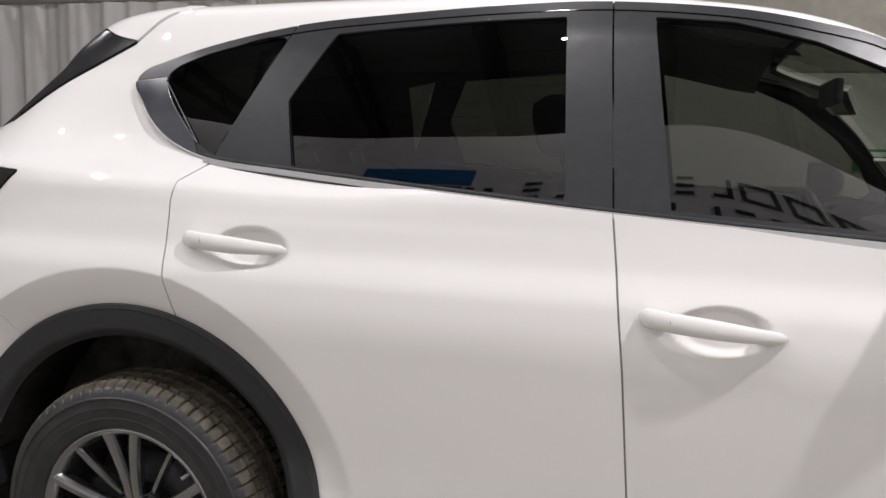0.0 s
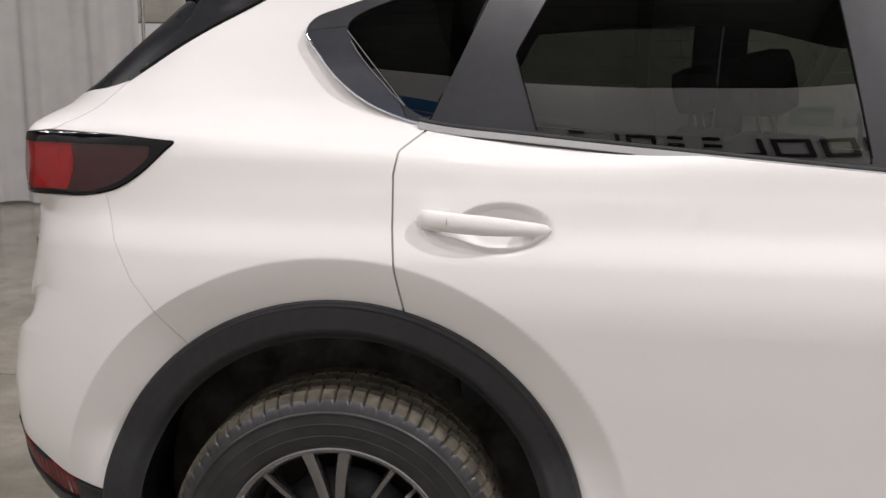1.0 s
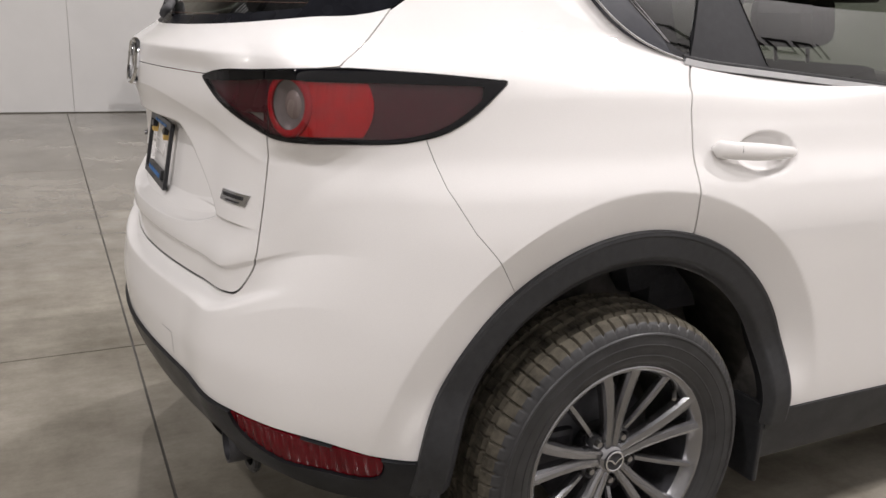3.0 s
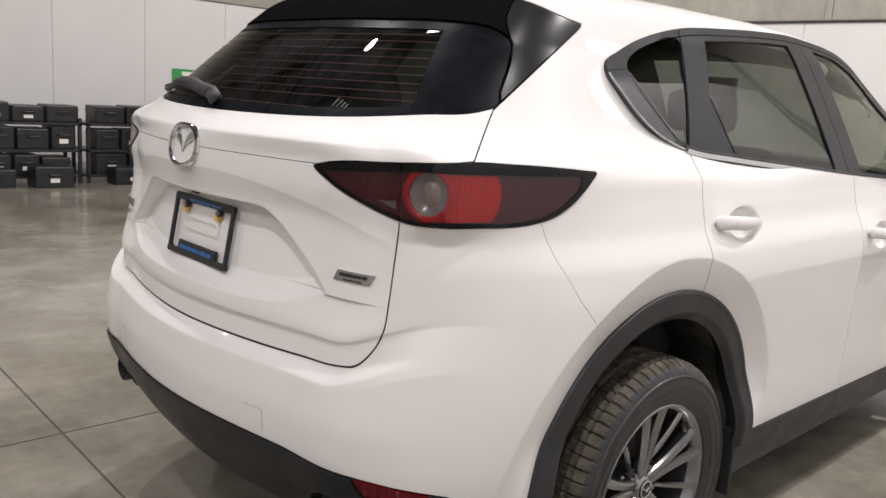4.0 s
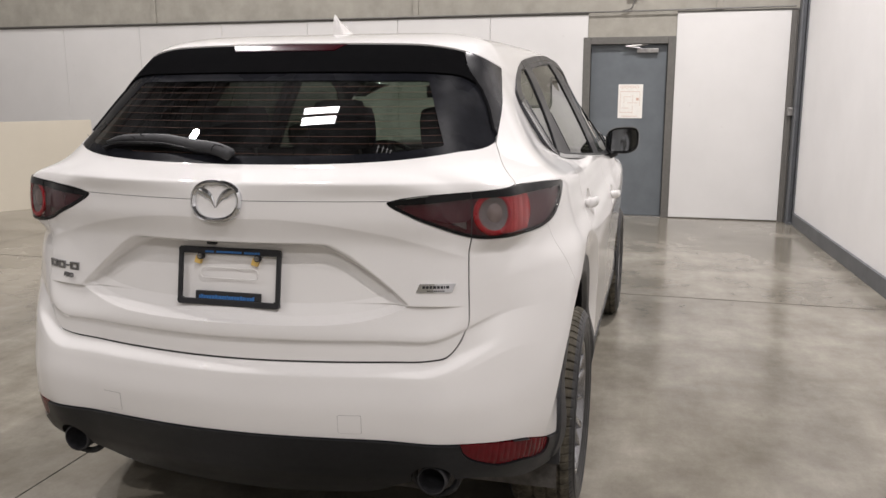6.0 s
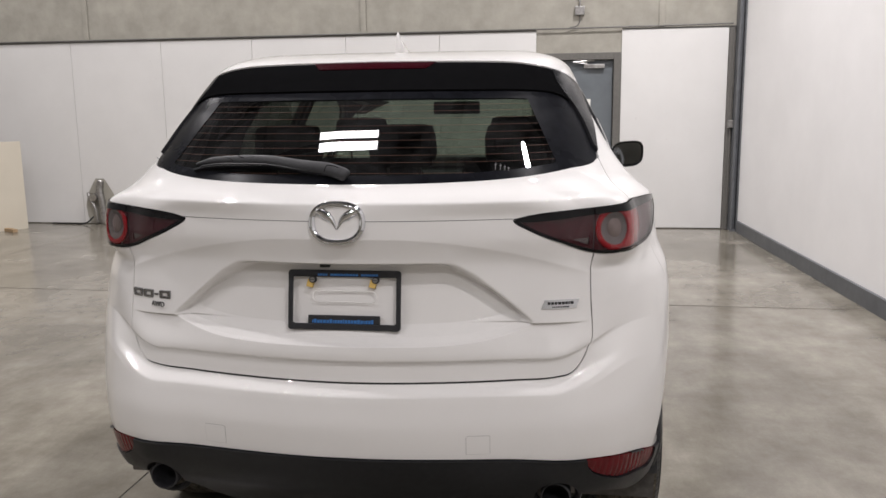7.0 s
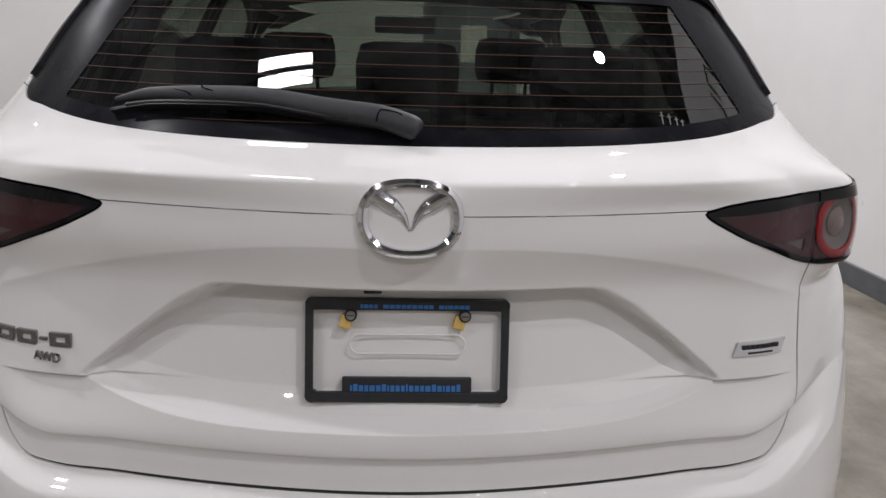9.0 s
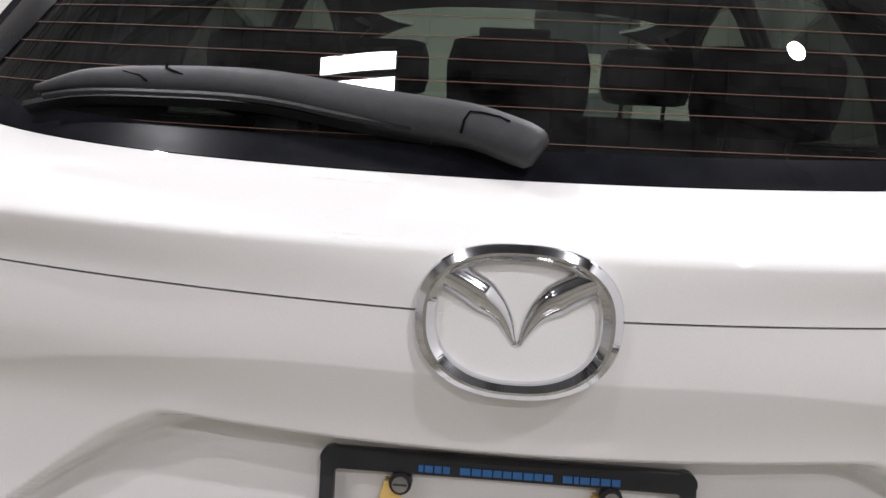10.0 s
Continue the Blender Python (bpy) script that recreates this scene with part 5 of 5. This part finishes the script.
# rear wiper: arm cover, blade and cap
arm = spline([(-.011, 1.299), (.004, 1.305), (.045, 1.316), (.10, 1.322), (.14, 1.3265), (.225, 1.337), (.316, 1.338), (.40, 1.3345), (.458, 1.3235)], 7, False)
ARM_OUT, ARM_UP = Vector((-.75, 0, .66)), Vector((.66, 0, .75))
pts, sc = [], []
for i, (y, z) in enumerate(arm):
    t = i / (len(arm) - 1)
    pts.append(Vector((tail_x(y, z) - .030 + .016 * t ** 2, y, z)))
    sc.append(float(np.interp(t, [0, .04, .12, .3, .55, .75, .9, 1], [.55, .76, .82, .80, .74, .62, .45, .16])))
wiper = part("rear_wiper", sweep_bm(pts, [(-.0215, -.012), (.0215, -.012), (.0225, .001), (.019, .008), (.008, .0125), (-.006, .0125), (-.018, .007), (-.022, -.001)], up=ARM_OUT, scale=sc), WIPER_GREY, car, "matt black plastic rear wiper", True)
blade = [(tail_x(y, z - .017) - .010, y, z - .017) for y, z in arm[18:]]
part("blade", sweep_bm(blade, [(-.003, -.006), (.003, -.006), (.003, .006), (-.003, .006)], up=ARM_OUT), BUMPER_BLACK, wiper)
part("blade_rail", sweep_bm([(a - .010, b, c + .006) for a, b, c in blade[2:-3]], round_section(.003, 6), up=ARM_OUT), BUMPER_BLACK, wiper)


def on_arm(y, v):
    """A point on the outer face of the wiper arm at y, v metres up from its middle line."""
    i = int(np.argmin([abs(p.y - y) for p in pts]))
    return Vector((pts[i].x, y, pts[i].z)) + ARM_OUT * (.0128 * sc[i] - max(0, abs(v) - .006) * .35) + ARM_UP * v


for line in ([(.052, -.0165), (.050, -.006), (.046, .004), (.036, .007), (.022, .008), (.014, .006)], [(.318, .0135), (.316, .006), (.308, .003), (.298, -.001)], [(.36, .002), (.34, -.003), (.332, -.008)]):
    part("seam", sweep_bm([on_arm(y, v) for y, v in line], round_section(.0011, 6), up=ARM_OUT), BLACK_GLOSS, wiper)

# heating lines printed on the rear glass
COPPER = plain("copper_heating_line", (.13, .06, .036), .6)
for i in range(10):
    lv = (1.310, 1.338, 1.357, 1.377, 1.397, 1.417, 1.437, 1.457, 1.477, 1.494)[i]
    x, h, z = surface(np.full(60, lv), np.linspace(0, .80, 60))
    keep = h < (.30 if i == -1 else .585 - .004 * i)
    line = [(a + .0022, -b, c - .002) for a, b, c in zip(x[keep][::-1], h[keep][::-1], z[keep][::-1])] + [(a + .0022, b, c - .002) for a, b, c in zip(x[keep][1:], h[keep][1:], z[keep][1:])]
    part("heating_line", sweep_bm(line, [(-.00028, -.0003), (.00028, -.0003), (.00028, .0003), (-.00028, .0003)], up=(-.75, 0, .66)), COPPER, rear_window)
frit = clip(back, np.maximum.reduce([.022 - inside(back.h, back.z, BACKLIGHT), back.z - 1.505, back.h - (.560 - .5 * (back.z - 1.33))]))
skin("glass_border", frit, FRIT, rear_window, off=-.002, flange=0, label="black printed border of the glass")

# small white stickers: stick figures become plain marks
STICKER = plain("faded_white_sticker", (.16, .16, .16), .7)
for j, (dy, hh) in enumerate(((0, .030), (.013, .026), (.025, .020), (.035, .015))):
    y, z = -.400 - dy, 1.303 + hh / 2
    m_ = Matrix.Translation((tail_x(y, z) + .0012, y, z - .001)) @ pose(0, 0, 0, 0, 47, 0)
    part("sticker_mark", box_bm((-.0006, -.0008, -hh * .45), (.0004, .0008, hh * .4), m=m_), STICKER, rear_window)
    part("sticker_mark", box_bm((-.0006, -.0032, hh * .12), (.0004, .0032, hh * .12 + .0014), m=m_), STICKER, rear_window)

# roof fin
bm = bmesh.new()
prev = None
for i in range(13):
    t = i / 12
    xx = .215 - .205 * t
    top = .004 + .066 * t ** 1.5
    wd = .027 * (1 - .35 * t)
    ring = [bm.verts.new((xx - .02 * (v if t > .7 else 0), wd * u, 1.668 + top * v)) for u, v in ((-1, 0), (-.78, .35), (-.42, .8), (-.15, .97), (0, 1), (.15, .97), (.42, .8), (.78, .35), (1, 0))]
    if prev:
        for j in range(8):
            bm.faces.new((prev[j], prev[j + 1], ring[j + 1], ring[j]))
    prev = ring
bm.faces.new(prev)
bmesh.ops.recalc_face_normals(bm, faces=bm.faces)
part("roof_fin", bm, WHITE, car, "white shark fin aerial", True)

# tail pipes and mud flaps
for sg in (-1, 1):
    v, f = lathe([(.037, 0), (.0415, 0), (.042, -.02), (.040, -.16)], 32)
    ob = link("tail_pipe", v + [(a * .999, b + .0, c * .999) for a, b, c in lathe([(.038, 0), (.037, -.12), (.001, -.121)], 32)[0]],
              f + [tuple(i + len(v) for i in q) for q in lathe([(.038, 0), (.037, -.12), (.001, -.121)], 32)[1]], DARK_METAL, car, "round dark steel tail pipe")
    ob.matrix_basis = Matrix.Translation((-.812, sg * .572, .414)) @ pose(0, 0, 0, 0, 0, 90)
    part("pipe_shroud", sweep_bm([(-.76, sg * .572 + .064 * math.cos(a), .412 + .060 * math.sin(a)) for a in np.linspace(0, 2 * math.pi, 24, endpoint=False)], round_section(.010, 8), True, up=(1, 0, 0)), BUMPER_BLACK, car)
    part("splash_guard", box_bm((.440, sg * .79, .205), (.456, sg * .895, .42), .007), BLACK_PLASTIC, car)
    part("rear_splash_guard", box_bm((-.475, sg * .74, .34), (-.45, sg * .885, .46), .008), BLACK_PLASTIC, car)

# cabin
trim_in = clip(BODY, np.minimum.reduce([BODY.x + .55, 2.1 - BODY.x, BODY.z - .46, 1.60 - BODY.z, arch_f(BODY, 0, .52), arch_f(BODY, 2.7, .52)]))
trim_in = clip(trim_in, np.maximum(-inside(trim_in.x, trim_in.z, DLO) + .02, .20 - trim_in.x))
trim_in = clip(trim_in, np.maximum(-inside(trim_in.h, trim_in.z, BACKLIGHT), trim_in.x + .2))
fr = inside(trim_in.x, trim_in.z, [(1.40, 1.60), (1.45, 1.585), (1.70, 1.52), (2.10, 1.10), (3, 1.1), (3, 1.7), (1.4, 1.7)])
trim_in = clip(trim_in, -fr)
skin("cabin_lining", trim_in, plain("dark_grey_trim", (.045, .045, .046), .75, var=.1), car, off=-.035, flange=0, label="dark grey cabin side trim")
hx, hy = np.meshgrid(np.linspace(-.32, 1.48, 30), np.linspace(0, .57, 12))
skin("headliner", sheet_of(hx, hy, ROOF(hx) - .05 - .055 * (hy / .57) ** 3 - .02 * ramp(-hx, 0, .3) - .045 * ramp(hx, 1.1, 1.48)), TRIM_GREY, car, flange=0, label="light grey headliner")


def seat_mesh(name, at, wd, hgt, lean, parent, bench=False):
    e = empty(name, "black cloth car seat with headrest", "car seat", at)
    e.parent = parent
    part("cushion", box_bm((-.05, -wd / 2, -.06), (.48, wd / 2, .10), .05), SEAT, e)
    back_m = pose(0, 0, .02, 0, -lean, 0)
    part("backrest", box_bm((-.11, -wd / 2, 0), (.03, wd / 2, hgt), .055, m=back_m), SEAT, e)
    for y in ((-wd * .32, wd * .32, 0) if bench else (0,)):
        part("headrest", box_bm((-.09, y - .125, hgt + .045), (.02, y + .125, hgt + .20), .045, m=back_m), SEAT, e)
        for o in (-.06, .06):
            part("post", rod_bm(back_m @ Vector((-.04, y + o, hgt - .02)), back_m @ Vector((-.04, y + o, hgt + .07)), .006, 8), STEEL, e)
    return e


for sg in (-1, 1):
    seat_mesh("front_seat", (1.15, sg * .37, .62), .52, .62, 14, car)
seat_mesh("rear_seat", (.28, 0, .66), 1.34, .58, 18, car, True)
part("parcel_cover", box_bm((-.62, -.64, .985), (.14, .64, 1.0), .005), SEAT, car, "black load cover")
part("dashboard", box_bm((1.86, -.76, .78), (2.35, .76, 1.10), .07), SEAT, car, "dark dashboard")
part("steering_wheel", sweep_bm([(1.72 - .08 * math.sin(a), .37 + .185 * math.cos(a), 1.02 + .165 * math.sin(a)) for a in np.linspace(0, 2 * math.pi, 36, endpoint=False)], round_section(.014, 8), True, up=(1, 0, .4)), BLACK_PLASTIC, car, "black steering wheel", True)
part("cabin_mirror", box_bm((1.62, -.13, 1.435), (1.645, .13, 1.505), .02), BLACK_PLASTIC, car, "black interior mirror")


# ---- things in the hall ----
# door in the far wall
dr = setting(new("door_1"), "closed blue-grey steel door with a paper notice", "door")
leaf = part("leaf", box_bm((X_FAR + .045, DOOR_Y0 + .04, .012), (X_FAR + .09, DOOR_Y1 - .04, DOOR_H - .035), .003), DOOR_GREY, dr)
bm = bmesh.new()
for lo, hi in (((DOOR_Y0 - .05, 0), (DOOR_Y0 + .035, DOOR_H + .05)), ((DOOR_Y1 - .035, 0), (DOOR_Y1 + .05, DOOR_H + .05)), ((DOOR_Y0 + .036, DOOR_H - .03), (DOOR_Y1 - .036, DOOR_H + .05))):
    box_bm((X_FAR - .028, lo[0], lo[1]), (X_FAR + .12, hi[0], hi[1]), .004, bm)
part("door_frame", bm, FRAME_GREY, dr, "dark grey steel door frame")
part("closer", box_bm((X_FAR - .005, -1.07, 1.90), (X_FAR + .044, -.83, 1.95), .006), STEEL, dr, "silver door closer")
part("closer_arm", sweep_bm([(X_FAR - .01, -.86, 1.955), (X_FAR - .03, -.70, 1.975), (X_FAR - .0, -.95, 1.992)], round_section(.009, 8)), STEEL, dr)
handle = part("lever_handle", sweep_bm(spline([(X_FAR + .044, -.345, .95), (X_FAR + .0, -.345, .95), (X_FAR - .02, -.352, .95), (X_FAR - .022, -.40, .95), (X_FAR - .02, -.465, .948)], 5, False), round_section(.011, 10), up=(0, 0, 1)), STEEL, leaf, "steel lever handle", True)
part("rose", rod_bm((X_FAR + .046, -.345, .95), (X_FAR + .034, -.345, .95), .034, 24), STEEL, handle)
part("kick_line", box_bm((X_FAR + .0435, DOOR_Y0 + .05, .02), (X_FAR + .0452, DOOR_Y1 - .05, .22)), DOOR_GREY, leaf)
part("threshold", box_bm((X_FAR - .02, DOOR_Y0, 0), (X_FAR + .12, DOOR_Y1, .010), .003), STEEL, dr)
sign = tagged(part("paper_notice", box_bm((X_FAR + .040, -.915, 1.155), (X_FAR + .0445, -.635, 1.545), .0005), PAPER), "printed paper notice taped to the door", "notice")
for i in range(4):
    part("printed_ring", sweep_bm([(X_FAR + .0395, -.68 - .055 * i + .022 * math.cos(a), 1.515 + .012 * math.sin(a)) for a in np.linspace(0, 6.283, 16, endpoint=False)], round_section(.0022, 5), True, up=(1, 0, 0)), INK, sign)
for y0, y1, z0, z1 in ((-.66, -.88, 1.46, 1.464), (-.66, -.663, 1.22, 1.46), (-.88, -.883, 1.30, 1.46), (-.70, -.78, 1.40, 1.404), (-.70, -.703, 1.33, 1.40), (-.80, -.803, 1.34, 1.42),
                       (-.74, -.86, 1.33, 1.334), (-.66, -.80, 1.22, 1.224), (-.80, -.803, 1.20, 1.30), (-.84, -.87, 1.36, 1.39), (-.68, -.76, 1.27, 1.274), (-.68, -.86, 1.175, 1.18)):
    part("printed_line", box_bm((X_FAR + .0385, min(y0, y1), z0), (X_FAR + .0405, max(y0, y1), z1)), INK, sign)
# junction box with conduit above the door, and a smaller one at the column
jb = empty("junction_box", "small grey electrical box with conduit on concrete", "junction box", (X_FAR, -.77, 2.56))
part("box", box_bm((-.06, -.055, -.05), (-.001, .055, .05), .006), STEEL, jb)
part("conduit", rod_bm((-.03, 0, .05), (-.03, 0, 2.5), .011, 10), STEEL, jb)
part("cable", sweep_bm(spline([(-.03, 0, -.05), (-.03, -.005, -.11), (-.03, .03, -.17), (-.04, .12, -.19)], 6, False), round_section(.007, 8), up=(1, 0, 0)), FRAME_GREY, jb)
sw = empty("column_box", "small grey control box on the steel column", "junction box", (7.05, -2.51, 1.24))
part("box", box_bm((-.04, -.03, -.045), (0.03, .03, .045), .008), STEEL, sw)
part("conduit", rod_bm((0, 0, -.045), (0, 0, -1.235), .010, 10), FRAME_GREY, sw)
part("conduit", rod_bm((0, 0, .045), (0, 0, 1.08), .010, 10), FRAME_GREY, sw)

# a broken hole in the boards with pipes standing in it
hole = empty("wall_pipes", "grey metal pipes and valve standing before a torn wall board", "pipes", (X_FAR - .03, 5.42, 0))
part("torn_backing", sweep_bm([(.0, 0, z) for z in (.015, .1, .25, .4, .52, .60)], [(u, v * .004) for u, v in ((-.2, -1), (.2, -1), (.2, 1), (-.2, 1))], up=(1, 0, 0), scale=[.85, 1, 1.08, .9, .55, .3]), CONCRETE, hole)
part("pipe", sweep_bm(spline([(-.02, -.03, 0), (-.03, -.02, .3), (-.03, .0, .45), (-.02, -.02, .58)], 6, False), round_section(.045, 12), up=(1, 0, 0)), STEEL, hole, "", True)
part("pipe", sweep_bm(spline([(-.05, .05, 0.01), (-.06, .06, .2), (-.06, .12, .33), (-.05, .15, .42)], 6, False), round_section(.022, 10), up=(1, 0, 0)), STEEL, hole, "", True)
part("valve", rod_bm((-.10, .06, .36), (-.02, .06, .36), .05, 16), STEEL, hole)
part("hose", sweep_bm(spline([(-.05, .1, .10), (-.08, .2, .02), (-.06, .4, .012), (-.04, .7, .012)], 6, False), round_section(.010, 8)), BLACK_CASE, hole, "", True)


# cream boards leaning in a row
def leaning_board(a, b, hgt, label):
    (ax, ay), (bx, by) = a, b
    d = math.hypot(bx - ax, by - ay)
    m = Matrix.Translation((ax, ay, 0)) @ pose(0, 0, 0, 0, 0, math.degrees(math.atan2(by - ay, bx - ax)))
    ob = part("cream_board", box_bm((0, -.02, 0), (d, .02, hgt), .003), BEIGE)
    ob.matrix_basis = m
    part("foot", box_bm((.2, -.25, 0), (.26, .25, .04), .004), CARD, ob)
    part("foot", box_bm((d - .3, -.25, 0), (d - .24, .25, .04), .004), CARD, ob)
    return tagged(ob, label, "partition board", "cream boards")


leaning_board((2.52, 6.87), (4.62, 7.50), 1.13, "tall cream painted partition board standing on concrete")
leaning_board((4.66, 7.35), (6.64, 6.20), 1.11, "cream painted partition board standing near the white wall")


# shelving with black cases along the left wall
def shelf_unit(x0, x1, y0, y1, levels):
    e = empty("storage_shelf", "dark metal shelf rack full of black cases", "shelf", (x0, y0, 0), "shelf racks")
    for xx in (0, x1 - x0):
        for yy in (0, y1 - y0):
            part("post", box_bm((xx - .02, yy - .02, 0), (xx + .02, yy + .02, levels[-1] + .06), .003), BLACK_CASE, e)
    for z in levels:
        part("board", box_bm((-.02, -.02, z - .03), (x1 - x0 + .02, y1 - y0 + .02, z), .003), BLACK_CASE, e)
    return e


random.seed(7)


def case(x, y, z, w_, d_, h_, mat=BLACK_CASE, nm="black_case", label="black moulded plastic equipment case with handle"):
    ob = part(nm, box_bm((-w_ / 2, -d_ / 2, 0), (w_ / 2, d_ / 2, h_), .018), mat)
    ob.location = (x, y, z)
    part("handle", sweep_bm(spline([(-.07, -d_ / 2, h_ * .6), (-.05, -d_ / 2 - .03, h_ * .62), (.05, -d_ / 2 - .03, h_ * .62), (.07, -d_ / 2, h_ * .6)], 4, False), round_section(.009, 6)), mat, ob)
    part("lid_seam", box_bm((-w_ / 2 - .003, -d_ / 2 - .003, h_ * .72), (w_ / 2 + .003, d_ / 2 + .003, h_ * .72 + .012), .002), mat, ob)
    if random.random() < .4:
        part("label_card", box_bm((-.05, -d_ / 2 - .004, h_ * .25), (.05, -d_ / 2 - .001, h_ * .45)), PAPER, ob)
    return tagged(ob, label, "case", "stored cases")


for x0, x1 in ((.3, 1.75), (1.85, 3.3)):
    shelf_unit(x0, x1, 8.1, 8.6, (.10, .40, .71))
    for z, hh in ((.10, .27), (.40, .28), (.71, .24)):
        x = x0 + .2
        while x < x1 - .15:
            w_ = random.uniform(.26, .40)
            if z < .7 or random.random() < .75:
                case(x + w_ / 2 - .1, 8.3, z, w_, .36, hh * random.uniform(.75, 1.0))
            x += w_ + .03
    case(x0 + .45, 8.0, 0, .45, .3, .20)
    case(x0 + 1.05, 7.9, 0, .42, .3, .24)
# shelf with printer-like machine and boxes further along the wall
tb = shelf_unit(4.85, 5.95, 8.72, 9.2, (.45, 1.17))
case(5.1, 8.9, 1.17, .34, .3, .16)
case(5.18, 8.92, 1.325, .18, .2, .16)
case(5.40, 8.88, 1.17, .40, .28, .10, PAPER, "white_box", "white carton on the dark shelf")
case(5.72, 8.88, 1.17, .30, .28, .13, CARD, "brown_box", "brown carton on the dark shelf")


# green banners on the left wall
def banner(x0, x1, z0, z1, marks):
    ob = part("green_banner", box_bm((x0, Y_LEFT - .04, z0), (x1, Y_LEFT - .03, z1), .002), GREEN)
    for a, b, c, d, m in marks:
        part("print_mark", box_bm((x0 + a, Y_LEFT - .043, z0 + c), (x0 + b, Y_LEFT - .0405, z0 + d)), m, ob)
    part("pole", rod_bm((x0 + .02, Y_LEFT - .028, z0 - .35), (x0 + .02, Y_LEFT - .028, z1), .008, 8), STEEL, ob)
    return tagged(ob, "green vinyl banner with pale printed marks hung on a white wall", "banner", "green banners")


banner(3.44, 4.04, 1.145, 1.43, ((.14, .48, .19, .25, PAPER), (.06, .18, .09, .13, BLACK_INK), (.2, .38, .07, .15, PAPER), (.42, .54, .09, .13, BLACK_INK)))
banner(4.14, 4.72, 1.135, 1.40, ((.18, .40, .09, .16, INK), (.22, .36, .06, .08, PAPER)))

# fire extinguisher on the floor
fe_ = empty("fire_extinguisher", "red fire extinguisher with yellow tag on the floor", "fire extinguisher", (2.62, 7.30, 0))
fe_.scale = (.78, .78, .78)
v, f = lathe([(.001, 0), (.075, 0), (.082, .02), (.082, .34), (.07, .40), (.03, .43), (.028, .47)], 24)
link("cylinder", [(a, c, b) for a, b, c in v], f, RED_PAINT, fe_)
part("valve_head", box_bm((-.025, -.03, .46), (.06, .03, .52), .008), BLACK_CASE, fe_)
part("hose", sweep_bm(spline([(.06, 0, .48), (.11, 0, .44), (.11, 0, .2), (.095, 0, .1)], 5, False), round_section(.012, 8), up=(0, 1, 0)), BLACK_CASE, fe_)
part("tag", box_bm((.083, -.04, .22), (.087, .04, .33)), YELLOW, fe_)

# long white curtain
v, f = [], []
nx, nz = 420, 14
for i in range(nx + 1):
    x = -10.6 + 6.5 * i / nx
    for j in range(nz + 1):
        t = j / nz
        fold = .05 * math.sin(x * 11 + 1.5 * math.sin(x * 3.1)) + .012 * math.sin(x * 31 + t) + .07 * math.sin(x * 2.3)
        v.append((x + .02 * math.sin(x * 23) * (1 - t), 7.3 + fold * (1.15 - .5 * t), (.01 + .025 * math.sin(x * 5.2)) * (1 - t) + .008 + 3.1 * t))
for i in range(nx):
    for j in range(nz):
        a = i * (nz + 1) + j
        f.append((a, a + nz + 1, a + nz + 2, a + 1))
cu = link("curtain", v, f, CURTAIN)
part("rail", rod_bm((-10.7, 7.3, 3.13), (-4.0, 7.3, 3.13), .02, 10), STEEL, cu)
part("rail_post", rod_bm((-4.06, 7.3, 0), (-4.06, 7.3, 3.13), .02, 10), STEEL, cu)
part("rail_post", rod_bm((-10.6, 7.3, 0), (-10.6, 7.3, 3.13), .02, 10), STEEL, cu)
tagged(cu, "long white cloth curtain hanging in soft folds to the floor", "curtain")

# ---- floor slabs, their joints a little askew to the wall ----
SKEW = Matrix(((1, .0205, 0, .010), (0, 1, 0, 0), (0, 0, 1, 0), (0, 0, 0, 1)))
for i in range(len(JX) - 1):
    for j in range(len(JY) - 1):
        part("slab", box_bm((JX[i] + (.009 if i == 4 else .004), JY[j] + .004, -.10), (JX[i + 1] - (.009 if i == 3 else .004), JY[j + 1] - .004, 0), .0015, m=SKEW), FLOOR, floor)
